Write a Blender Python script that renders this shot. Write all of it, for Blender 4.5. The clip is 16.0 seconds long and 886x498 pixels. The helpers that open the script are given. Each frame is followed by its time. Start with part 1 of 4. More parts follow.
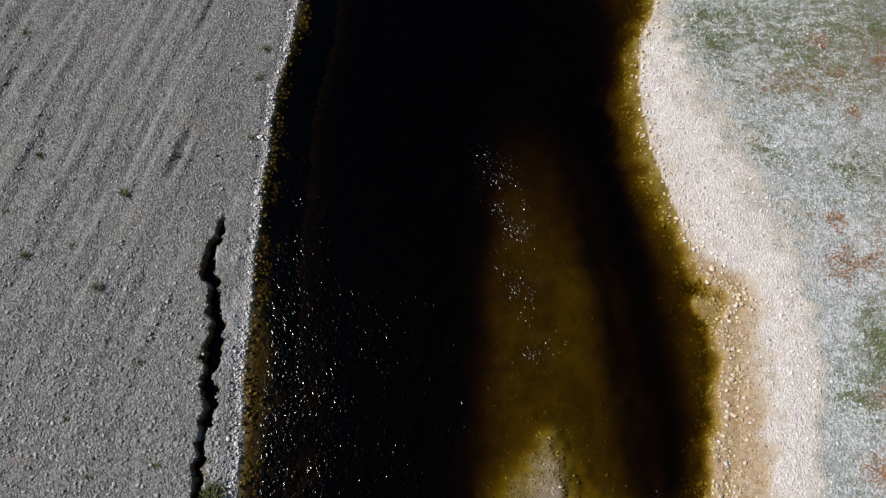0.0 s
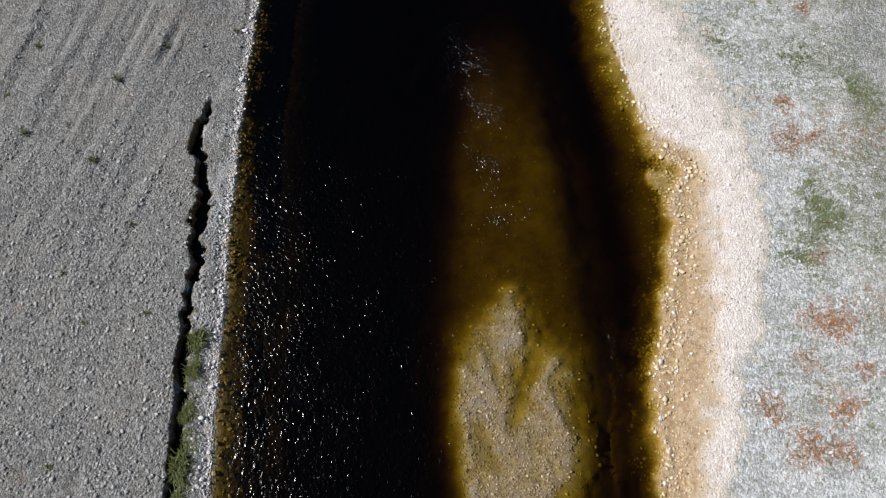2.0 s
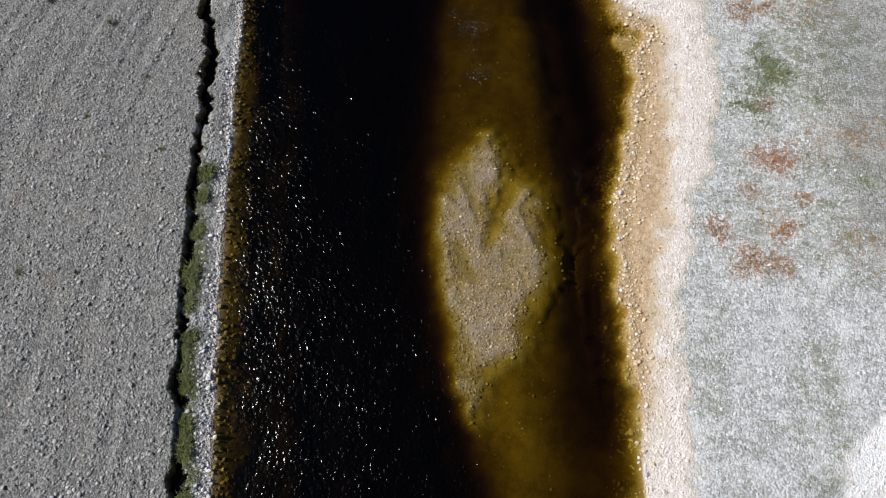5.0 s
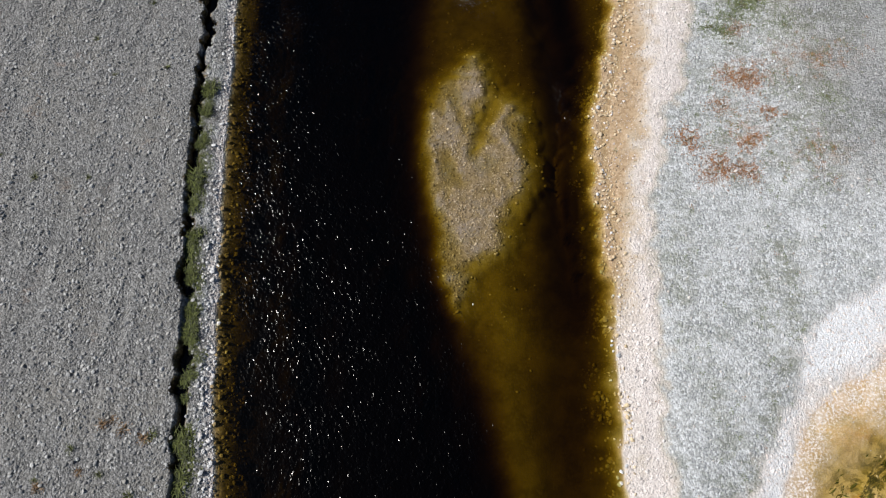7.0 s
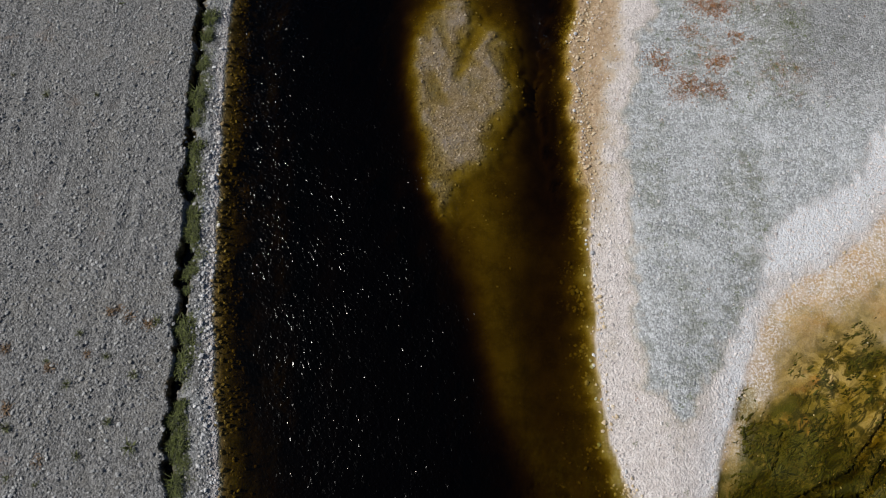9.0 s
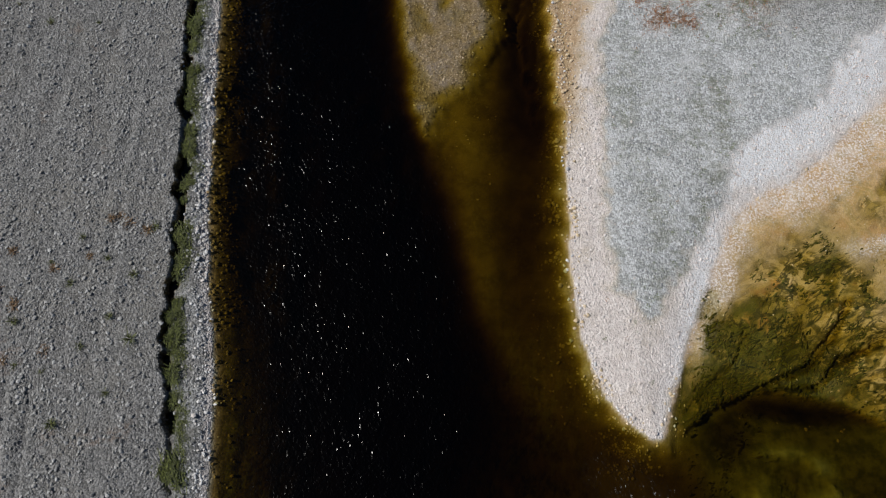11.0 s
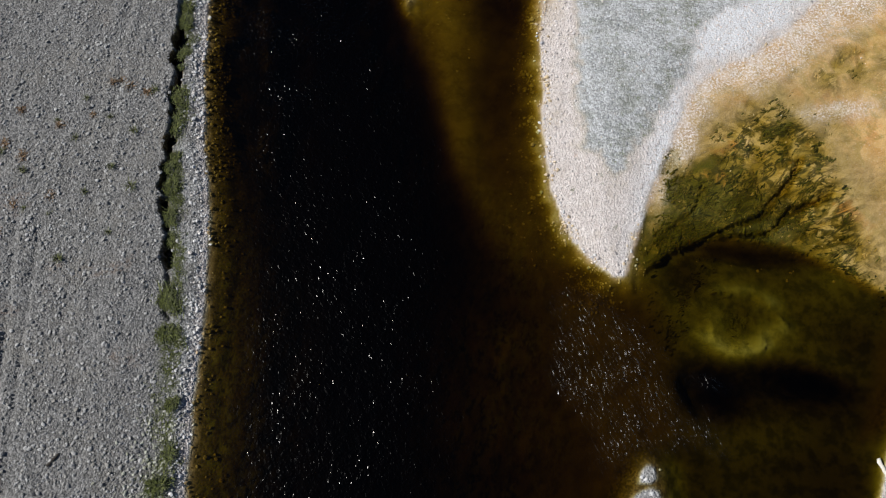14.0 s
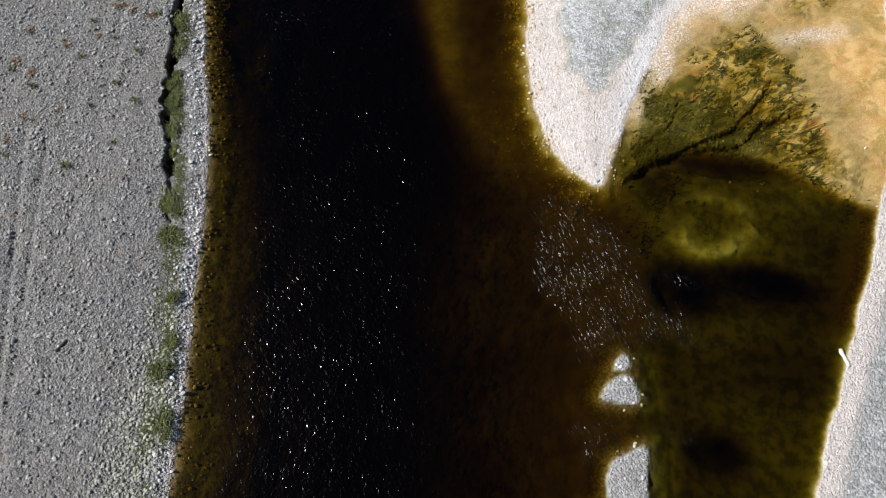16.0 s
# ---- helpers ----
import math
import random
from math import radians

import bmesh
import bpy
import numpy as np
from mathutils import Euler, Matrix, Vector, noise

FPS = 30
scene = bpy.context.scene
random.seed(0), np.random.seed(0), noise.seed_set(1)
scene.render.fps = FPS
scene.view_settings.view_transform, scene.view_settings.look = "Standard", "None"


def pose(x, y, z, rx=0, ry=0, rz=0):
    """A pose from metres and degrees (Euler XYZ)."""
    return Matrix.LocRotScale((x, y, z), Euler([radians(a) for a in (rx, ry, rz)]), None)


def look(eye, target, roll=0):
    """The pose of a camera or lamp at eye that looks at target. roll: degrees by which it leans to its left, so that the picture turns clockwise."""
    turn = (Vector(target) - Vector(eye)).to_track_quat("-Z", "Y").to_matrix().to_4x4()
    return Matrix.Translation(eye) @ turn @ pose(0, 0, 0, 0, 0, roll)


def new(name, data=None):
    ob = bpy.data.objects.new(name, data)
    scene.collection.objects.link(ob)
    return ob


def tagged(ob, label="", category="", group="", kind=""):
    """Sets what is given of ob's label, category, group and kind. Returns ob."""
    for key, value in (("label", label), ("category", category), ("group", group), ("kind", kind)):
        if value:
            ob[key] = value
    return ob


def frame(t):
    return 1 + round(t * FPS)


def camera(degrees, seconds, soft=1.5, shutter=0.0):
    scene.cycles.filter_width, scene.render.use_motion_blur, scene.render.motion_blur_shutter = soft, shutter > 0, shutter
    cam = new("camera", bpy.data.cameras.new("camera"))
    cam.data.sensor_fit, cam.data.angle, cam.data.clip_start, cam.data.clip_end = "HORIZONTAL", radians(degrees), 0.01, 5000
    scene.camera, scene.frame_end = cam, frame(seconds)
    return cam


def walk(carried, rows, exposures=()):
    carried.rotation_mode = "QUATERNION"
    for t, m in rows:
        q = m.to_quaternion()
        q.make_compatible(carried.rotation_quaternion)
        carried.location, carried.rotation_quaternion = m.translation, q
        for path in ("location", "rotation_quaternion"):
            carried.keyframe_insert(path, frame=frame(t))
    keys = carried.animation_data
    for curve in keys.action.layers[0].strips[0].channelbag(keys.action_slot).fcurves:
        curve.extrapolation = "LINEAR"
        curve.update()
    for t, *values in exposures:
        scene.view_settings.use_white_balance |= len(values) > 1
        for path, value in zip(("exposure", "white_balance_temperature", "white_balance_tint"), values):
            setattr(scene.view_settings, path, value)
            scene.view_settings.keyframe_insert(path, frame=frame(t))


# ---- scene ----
cam = camera(68.9, 16.0, soft=1.2)
PATH = [
    (0, (-0.074, -0.389, 24.558), (-0.065, 0.336, 22.695), 1.0),
    (0.5, (0.327, -1.791, 24.467), (0.336, -1.07, 22.601), 0.9),
    (1, (0.692, -3.188, 24.434), (0.697, -2.469, 22.568), 0.6),
    (1.5, (0.949, -4.535, 24.458), (0.957, -3.817, 22.591), 0.8),
    (2, (1.159, -5.849, 24.494), (1.168, -5.133, 22.626), 0.9),
    (2.5, (1.336, -7.15, 24.555), (1.345, -6.433, 22.688), 0.9),
    (3, (1.459, -8.378, 24.632), (1.469, -7.662, 22.764), 0.9),
    (3.5, (1.563, -9.531, 24.719), (1.574, -8.821, 22.849), 1.1),
    (4, (1.709, -10.717, 24.775), (1.718, -10.009, 22.905), 0.9),
    (4.2, (1.759, -11.188, 24.793), (1.765, -10.481, 22.923), 0.7),
    (6.5, (2.326, -16.263, 25.26), (2.331, -15.569, 23.385), 0.8),
    (7, (2.443, -17.373, 25.285), (2.451, -16.674, 23.411), 0.9),
    (7.2, (2.479, -17.819, 25.285), (2.49, -17.119, 23.412), 1.1),
    (7.5, (2.55, -18.503, 25.262), (2.563, -17.798, 23.39), 1.3),
    (8, (2.734, -19.702, 25.278), (2.743, -18.987, 23.409), 0.9),
    (8.2, (2.809, -20.193, 25.301), (2.816, -19.475, 23.434), 0.7),
    (10.3, (3.56, -24.657, 25.598), (3.567, -23.938, 23.732), 0.8),
    (10.5, (3.632, -25.043, 25.598), (3.641, -24.327, 23.73), 1.0),
    (11, (3.835, -25.971, 25.601), (3.843, -25.261, 23.732), 1.0),
    (11.5, (4.003, -26.933, 25.523), (4.011, -26.23, 23.651), 1.0),
    (12, (4.111, -27.897, 25.472), (4.123, -27.201, 23.597), 1.3),
    (12.5, (4.243, -28.927, 25.451), (4.256, -28.235, 23.575), 1.4),
    (13, (4.411, -29.987, 25.409), (4.423, -29.296, 23.532), 1.5),
    (13.5, (4.592, -31.081, 25.385), (4.602, -30.392, 23.508), 1.4),
    (14, (4.748, -32.16, 25.373), (4.758, -31.471, 23.496), 1.4),
    (14.5, (4.885, -33.207, 25.402), (4.895, -32.519, 23.524), 1.4),
    (15, (5.014, -34.264, 25.404), (5.025, -33.574, 23.527), 1.6),
    (15.5, (5.151, -35.31, 25.381), (5.163, -34.62, 23.504), 1.7),
    (16, (5.305, -36.347, 25.369), (5.316, -35.657, 23.491), 1.6),
]
EXPOSURES = [(0, -0.12), (1, -0.18), (1.5, -0.08), (2, 0.12), (2.5, -0.08), (3, -0.16), (3.5, 0.12), (4, 0.15), (6.5, 0.04), (7, 0.08), (7.5, 0.05), (8, -0.32), (11, -0.42), (13, -0.28), (14.5, -0.1), (15.5, 0.08), (16, 0.2)]
walk(cam, [(t, look(eye, target, roll)) for t, eye, target, roll in PATH], EXPOSURES)

# ---- world, sun ----
SUN_ELEV, SUN_AZ = 42.0, 175.0          # degrees; azimuth counted from +x towards +y
world = bpy.data.worlds.new("sky")
scene.world = world
world.use_nodes = True
wn = world.node_tree
sky = wn.nodes.new("ShaderNodeTexSky")
sky.sky_type = "NISHITA"
sky.sun_disc = False
sky.altitude, sky.air_density, sky.dust_density = 3200.0, 0.8, 0.2
sky.sun_elevation = radians(SUN_ELEV)
sky.sun_rotation = radians(90.0 - SUN_AZ)
wn.nodes["Background"].inputs[1].default_value = 0.05
wn.links.new(sky.outputs[0], wn.nodes["Background"].inputs[0])
lamp = bpy.data.lights.new("sun", "SUN")
lamp.energy, lamp.angle, lamp.color = 5.0, radians(0.53), (1.0, 0.96, 0.90)
sun = new("sun", lamp)
se, sa = radians(SUN_ELEV), radians(SUN_AZ)
sun.matrix_world = look((60 * math.cos(se) * math.cos(sa), 60 * math.cos(se) * math.sin(sa), 60 * math.sin(se)), (0, 0, 0))


# ---- material helpers ----
class Nodes:
    """Short hand for one node material."""

    def __init__(self, name):
        self.mat = bpy.data.materials.new(name)
        self.mat.use_nodes = True
        self.tree = self.mat.node_tree
        self.bsdf = self.tree.nodes["Principled BSDF"]
        self.out = self.tree.nodes["Material Output"]

    def put(self, socket, value):
        if hasattr(value, "is_output"):
            self.tree.links.new(value, socket)
        else:
            socket.default_value = value

    def node(self, kind, **values):
        n = self.tree.nodes.new(kind)
        for key, value in values.items():
            self.put(n.inputs[key.replace("_", " ")], value)
        return n

    def place(self, sx=1.0, sy=1.0, sz=1.0, turn=0.0):
        pos = self.tree.nodes.new("ShaderNodeNewGeometry").outputs["Position"]
        m = self.node("ShaderNodeMapping", Vector=pos)
        m.inputs["Scale"].default_value = (sx, sy, sz)
        m.inputs["Rotation"].default_value = (0, 0, radians(turn))
        return m.outputs[0]

    def slant(self, turn, long):
        """Place along a slanting axis, stretched along that axis."""
        pos = self.tree.nodes.new("ShaderNodeNewGeometry").outputs["Position"]
        m = self.tree.nodes.new("ShaderNodeMapping")
        m.vector_type = "TEXTURE"
        self.put(m.inputs["Vector"], pos)
        m.inputs["Scale"].default_value = (long, 1.0, 1.0)
        m.inputs["Rotation"].default_value = (0, 0, radians(turn))
        return m.outputs[0]

    def noise(self, scale, detail=3.0, rough=0.55, at=None, warp=0.0):
        n = self.node("ShaderNodeTexNoise", Scale=scale, Detail=detail, Roughness=rough, Distortion=warp)
        self.put(n.inputs["Vector"], at if at else self.place())
        return n.outputs["Fac"]

    def cells(self, scale, output="Distance", at=None):
        n = self.node("ShaderNodeTexVoronoi", Scale=scale)
        self.put(n.inputs["Vector"], at if at else self.place())
        return n.outputs[output]

    def ramp(self, fac, low, high, a=0.0, b=1.0):
        n = self.node("ShaderNodeMapRange", Value=fac)
        n.interpolation_type = "SMOOTHSTEP"
        for i, v in enumerate((low, high, a, b)):
            n.inputs[i + 1].default_value = v
        return n.outputs[0]

    def math(self, op, a, b=0.0):
        n = self.tree.nodes.new("ShaderNodeMath")
        n.operation = op
        self.put(n.inputs[0], a)
        self.put(n.inputs[1], b)
        return n.outputs[0]

    def mix(self, fac, a, b, blend="MIX"):
        n = self.tree.nodes.new("ShaderNodeMix")
        n.data_type, n.blend_type = "RGBA", blend
        self.put(n.inputs[0], fac)
        self.put(n.inputs[6], a)
        self.put(n.inputs[7], b)
        return n.outputs[2]

    def attr(self, name, part=None):
        n = self.tree.nodes.new("ShaderNodeAttribute")
        n.attribute_name = name
        if part is None:
            return n.outputs["Fac"]
        if part == 3:
            return n.outputs["Alpha"]
        s = self.tree.nodes.new("ShaderNodeSeparateColor")
        self.tree.links.new(n.outputs["Color"], s.inputs[0])
        return s.outputs[part]

    def bump(self, height, strength, distance, normal=None):
        n = self.node("ShaderNodeBump", Height=height, Strength=strength, Distance=distance)
        if normal:
            self.put(n.inputs["Normal"], normal)
        return n.outputs[0]


def col(r, g, b):
    return (r, g, b, 1.0)


def ground_material():
    k = Nodes("gravel_and_crust")
    fine = k.noise(38.0, 4.0, 0.7)
    mid = k.noise(5.0, 4.0, 0.6)
    broad = k.noise(0.45, 4.0, 0.55)
    peb = k.cells(13.0, "Color")
    pebv = k.node("ShaderNodeRGBToBW", Color=peb).outputs[0]
    pebd = k.cells(13.0)
    # grey terrace gravel
    grey = k.mix(k.ramp(pebv, 0.2, 0.85), col(0.115, 0.117, 0.119), col(0.345, 0.348, 0.352))
    grey = k.mix(k.ramp(fine, 0.40, 0.7, 0.0, 0.75), grey, col(0.225, 0.225, 0.223))
    grey = k.mix(k.ramp(broad, 0.42, 0.7, 0.0, 0.3), grey, col(0.265, 0.25, 0.22))
    # pale gravel of the spit
    pale = k.mix(k.ramp(pebv, 0.25, 0.75), col(0.30, 0.318, 0.338), col(0.77, 0.80, 0.84))
    pale = k.mix(k.ramp(k.noise(1.1, 6.0, 0.75), 0.46, 0.62, 0.0, 0.4), pale, col(0.76, 0.785, 0.82))
    pale = k.mix(k.ramp(fine, 0.4, 0.66, 0.0, 0.6), pale, col(0.56, 0.575, 0.58))
    pale = k.mix(k.ramp(k.noise(7.0, 6.0, 0.8), 0.48, 0.60, 0.0, 0.7), pale, col(0.28, 0.295, 0.285))
    # white mineral crust
    white = k.mix(k.ramp(mid, 0.35, 0.65), col(0.87, 0.82, 0.805), col(0.70, 0.64, 0.62))
    white = k.mix(k.ramp(pebv, 0.25, 0.7, 0.38, 0.0), white, col(0.60, 0.55, 0.53))
    white = k.mix(k.ramp(k.noise(9.0, 6.0, 0.8), 0.50, 0.64, 0.0, 0.5), white, col(0.52, 0.475, 0.46))
    white = k.mix(k.ramp(k.noise(6.0, 3.0, 0.6), 0.66, 0.72, 0.0, 0.45), white, col(0.26, 0.25, 0.24))
    pale = k.mix(k.ramp(k.noise(0.55, 5.0, 0.65), 0.44, 0.66, 0.0, 0.3), pale, col(0.79, 0.81, 0.85))
    pale = k.mix(k.ramp(k.noise(1.5, 6.0, 0.72, at=k.slant(0.0, 1.7)), 0.52, 0.64, 0.0, 0.55), pale, col(0.27, 0.29, 0.26))
    rim = k.mix(k.ramp(k.noise(7.0, 5.0, 0.75), 0.45, 0.66), col(0.86, 0.885, 0.93), col(0.73, 0.745, 0.79))
    white = k.mix(k.math("MULTIPLY", k.attr("cover_c", 3), k.math("SUBTRACT", 1.0, k.attr("cover_a", 0))), white, rim)
    # wet tan margin
    tan = k.mix(k.ramp(mid, 0.32, 0.68), col(0.34, 0.235, 0.14), col(0.54, 0.40, 0.265))
    flats = k.mix(k.ramp(k.noise(1.2, 5.0, 0.65), 0.35, 0.65), col(0.60, 0.33, 0.10), col(0.80, 0.52, 0.22))
    flats = k.mix(k.ramp(k.noise(0.9, 6.0, 0.7, warp=0.8), 0.48, 0.60, 0.0, 0.75), flats, col(0.32, 0.23, 0.05))
    flats = k.mix(k.ramp(k.noise(0.5, 4.0, 0.6), 0.58, 0.70, 0.0, 0.6), flats, col(0.72, 0.30, 0.10))
    tan = k.mix(k.attr("cover_b", 3), tan, flats)
    tan = k.mix(k.ramp(k.noise(16.0, 4.0, 0.7), 0.55, 0.66, 0.0, 0.6), tan, col(0.86, 0.72, 0.56))
    tan = k.mix(k.ramp(k.noise(11.0, 5.0, 0.75), 0.54, 0.66, 0.0, 0.6), tan, col(0.34, 0.22, 0.10))
    # orange and olive mats of algae
    flow = k.slant(33.0, 2.2)
    mat_a = k.mix(k.ramp(k.noise(0.6, 6.0, 0.62, at=flow, warp=2.6), 0.42, 0.56), col(0.15, 0.11, 0.016), col(0.39, 0.27, 0.055))
    mat_a = k.mix(k.ramp(k.noise(0.55, 3.0, 0.5), 0.58, 0.70, 0.0, 0.7), mat_a, col(0.60, 0.25, 0.05))
    curls = k.ramp(k.noise(0.8, 5.0, 0.62, at=k.slant(18.0, 1.6), warp=3.0), 0.50, 0.57, 0.0, 0.9)
    mat_a = k.mix(k.math("MULTIPLY", curls, k.ramp(k.attr("cover_c", 2), 0.05, 0.5, 1.0, 0.0)), mat_a, col(0.60, 0.43, 0.16))
    # river bed
    bed = k.mix(k.ramp(k.noise(1.3, 5.0, 0.6), 0.35, 0.65), col(0.220, 0.160, 0.034), col(0.34, 0.252, 0.062))
    bed = k.mix(k.ramp(pebv, 0.55, 0.95, 0.0, 0.45), bed, col(0.42, 0.33, 0.18))
    olive = k.mix(k.ramp(k.noise(2.0, 5.0, 0.65), 0.38, 0.62), col(0.10, 0.105, 0.022), col(0.24, 0.235, 0.085))
    shoal = k.mix(k.ramp(mid, 0.36, 0.64), col(0.15, 0.106, 0.056), col(0.26, 0.195, 0.115))
    shoal = k.mix(k.ramp(k.noise(11.0, 5.0, 0.75), 0.42, 0.62, 0.0, 0.75), shoal, col(0.37, 0.29, 0.19))
    shoal = k.mix(k.ramp(k.noise(0.9, 4.0, 0.6), 0.48, 0.60, 0.0, 0.75), shoal, col(0.26, 0.22, 0.19))

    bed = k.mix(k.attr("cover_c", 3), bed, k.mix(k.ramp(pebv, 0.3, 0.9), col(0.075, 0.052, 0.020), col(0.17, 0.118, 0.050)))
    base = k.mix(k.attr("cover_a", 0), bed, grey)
    base = k.mix(k.attr("cover_a", 1), base, pale)
    base = k.mix(k.attr("cover_b", 2), base, olive)
    base = k.mix(k.attr("cover_b", 1), base, shoal)
    base = k.mix(k.attr("cover_b", 0), base, mat_a)
    base = k.mix(k.attr("cover_a", 3), base, tan)
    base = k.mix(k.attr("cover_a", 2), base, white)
    base = k.mix(k.math("MULTIPLY", k.attr("cover_c", 0), k.ramp(k.noise(2.6, 6.0, 0.75, at=k.slant(0.0, 1.8)), 0.45, 0.57, 0.0, 0.9)), base, col(0.175, 0.185, 0.12))
    base = k.mix(k.math("MULTIPLY", k.attr("cover_c", 1), k.ramp(k.noise(3.1, 6.0, 0.75, at=k.slant(0.0, 1.6)), 0.46, 0.60, 0.0, 0.65)), base, col(0.36, 0.215, 0.13))
    base = k.mix(k.math("MULTIPLY", k.attr("cover_c", 2), k.ramp(k.noise(1.6, 6.0, 0.7, warp=1.0), 0.32, 0.56, 0.0, 0.9)), base, col(0.085, 0.088, 0.011))
    # threads and clots of dark weed that lie along the flow
    grown = k.math("MULTIPLY", k.attr("cover_b", 0), k.math("SUBTRACT", 1.0, k.attr("cover_b", 3)))
    thread = k.math("ABSOLUTE", k.math("SUBTRACT", k.noise(0.8, 6.0, 0.6, at=flow, warp=2.2), 0.5))
    thread = k.math("MULTIPLY", k.ramp(thread, 0.0, 0.07, 0.95, 0.0), k.ramp(k.noise(0.7, 2.0, 0.5), 0.36, 0.54))
    # pale lines paint the lit edges of the weed into the colour
    lit_fibre = k.math("ABSOLUTE", k.math("SUBTRACT", k.noise(2.1, 5.0, 0.6, at=k.slant(28.0, 2.0), warp=2.4), 0.5))
    base = k.mix(k.math("MULTIPLY", k.math("MULTIPLY", grown, k.ramp(k.attr("cover_c", 2), 0.0, 0.8, 1.0, 0.25)), k.ramp(lit_fibre, 0.0, 0.03, 0.4, 0.0)), base, col(0.50, 0.36, 0.11))
    base = k.mix(k.math("MULTIPLY", grown, thread), base, col(0.035, 0.032, 0.006))
    clots = k.ramp(k.noise(1.15, 6.0, 0.66, at=k.slant(38.0, 1.7), warp=2.0), 0.55, 0.62, 0.0, 0.7)
    base = k.mix(k.math("MULTIPLY", grown, clots), base, col(0.04, 0.04, 0.008))
    # pink silt with white grit, pale sediment, green weed on the bed, painted shade of the bank
    grit = k.ramp(k.noise(10.0, 5.0, 0.8), 0.48, 0.58, 0.0, 0.95)
    pinkish = k.mix(k.ramp(k.noise(0.9, 5.0, 0.65), 0.35, 0.68), col(0.50, 0.365, 0.25), col(0.75, 0.66, 0.58))
    base = k.mix(k.math("MULTIPLY", k.attr("cover_d", 0), k.ramp(k.noise(1.6, 5.0, 0.7), 0.34, 0.62, 0.25, 0.85)), base, pinkish)
    base = k.mix(k.math("MULTIPLY", k.ramp(k.attr("cover_d", 0), 0.0, 0.8), grit), base, col(0.87, 0.83, 0.82))
    base = k.mix(k.attr("cover_d", 1), base, k.mix(k.ramp(k.noise(3.0, 6.0, 0.7), 0.36, 0.62), col(0.27, 0.28, 0.15), col(0.52, 0.53, 0.36)))
    base = k.mix(k.math("MULTIPLY", k.attr("cover_d", 2), k.ramp(k.noise(2.2, 6.0, 0.75, at=k.slant(80.0, 1.8)), 0.40, 0.60, 0.2, 1.0)), base, k.mix(k.ramp(k.noise(4.2, 5.0, 0.7, at=k.slant(75.0, 1.6)), 0.42, 0.58), col(0.012, 0.018, 0.005), col(0.31, 0.33, 0.06)))
    # dark colour that paints the plants' shade onto the bank
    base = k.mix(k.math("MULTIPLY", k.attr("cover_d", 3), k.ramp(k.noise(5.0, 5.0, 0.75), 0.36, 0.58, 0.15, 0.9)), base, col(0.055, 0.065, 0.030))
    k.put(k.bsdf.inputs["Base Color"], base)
    k.put(k.bsdf.inputs["Roughness"], k.ramp(k.attr("cover_b", 0), 0.0, 1.0, 0.92, 0.55))
    k.put(k.bsdf.inputs["Specular IOR Level"], 0.25)
    h = k.math("ADD", k.math("MULTIPLY", k.math("SUBTRACT", 1.0, pebd), 0.9), k.math("MULTIPLY", fine, 0.6))
    k.put(k.bsdf.inputs["Normal"], k.bump(k.math("MULTIPLY", h, k.math("ADD", 0.14, k.math("ADD", k.math("MULTIPLY", k.attr("cover_a", 0), 0.72), k.math("MULTIPLY", k.math("ADD", k.attr("cover_a", 1), k.attr("cover_a", 2)), 0.40)))), 1.0, 0.075))
    return k.mat


def water_material():
    k = Nodes("tea_coloured_water")
    depth = k.math("MAXIMUM", k.attr("depth"), 0.0)
    tint = k.tree.nodes.new("ShaderNodeCombineColor")
    for i, rate in enumerate(ABSORB):
        k.put(tint.inputs[i], k.math("EXPONENT", k.math("MULTIPLY", depth, -rate)))
    clear = k.node("ShaderNodeBsdfTransparent", Color=tint.outputs[0])
    gust = k.ramp(k.noise(0.55, 4.0, 0.6), 0.36, 0.62, 0.6, 1.0)
    small = k.noise(6.2, 1.2, 0.5, at=k.slant(-40.0, 1.2), warp=0.9)
    large = k.noise(1.9, 2.0, 0.5, at=k.place(1.0, 0.7, 1.0, -30.0))
    height = k.math("ADD", k.math("MULTIPLY", small, 0.55), k.math("MULTIPLY", large, 0.5))
    height = k.math("MULTIPLY", height, k.math("MULTIPLY", gust, k.attr("ripple")))
    crest = k.noise(6.0, 1.5, 0.5, at=k.slant(-52.0, 2.2), warp=1.2)
    height = k.math("ADD", height, k.math("MULTIPLY", k.math("MULTIPLY", crest, k.attr("riffle")), 1.7))
    nrm = k.bump(height, 1.0, 0.102)
    gloss = k.node("ShaderNodeBsdfGlossy", Roughness=k.ramp(k.attr("riffle"), 0.0, 0.5, 0.17, 0.26), Normal=nrm)
    facing = k.node("ShaderNodeLayerWeight", Blend=0.5, Normal=nrm).outputs["Facing"]
    fres = k.math("ADD", 0.02, k.math("MULTIPLY", k.math("POWER", facing, 5.0), 0.98))
    mixed = k.node("ShaderNodeMixShader", Fac=fres)
    k.tree.links.new(clear.outputs[0], mixed.inputs[1])
    k.tree.links.new(gloss.outputs[0], mixed.inputs[2])
    k.tree.links.new(mixed.outputs[0], k.out.inputs["Surface"])
    return k.mat


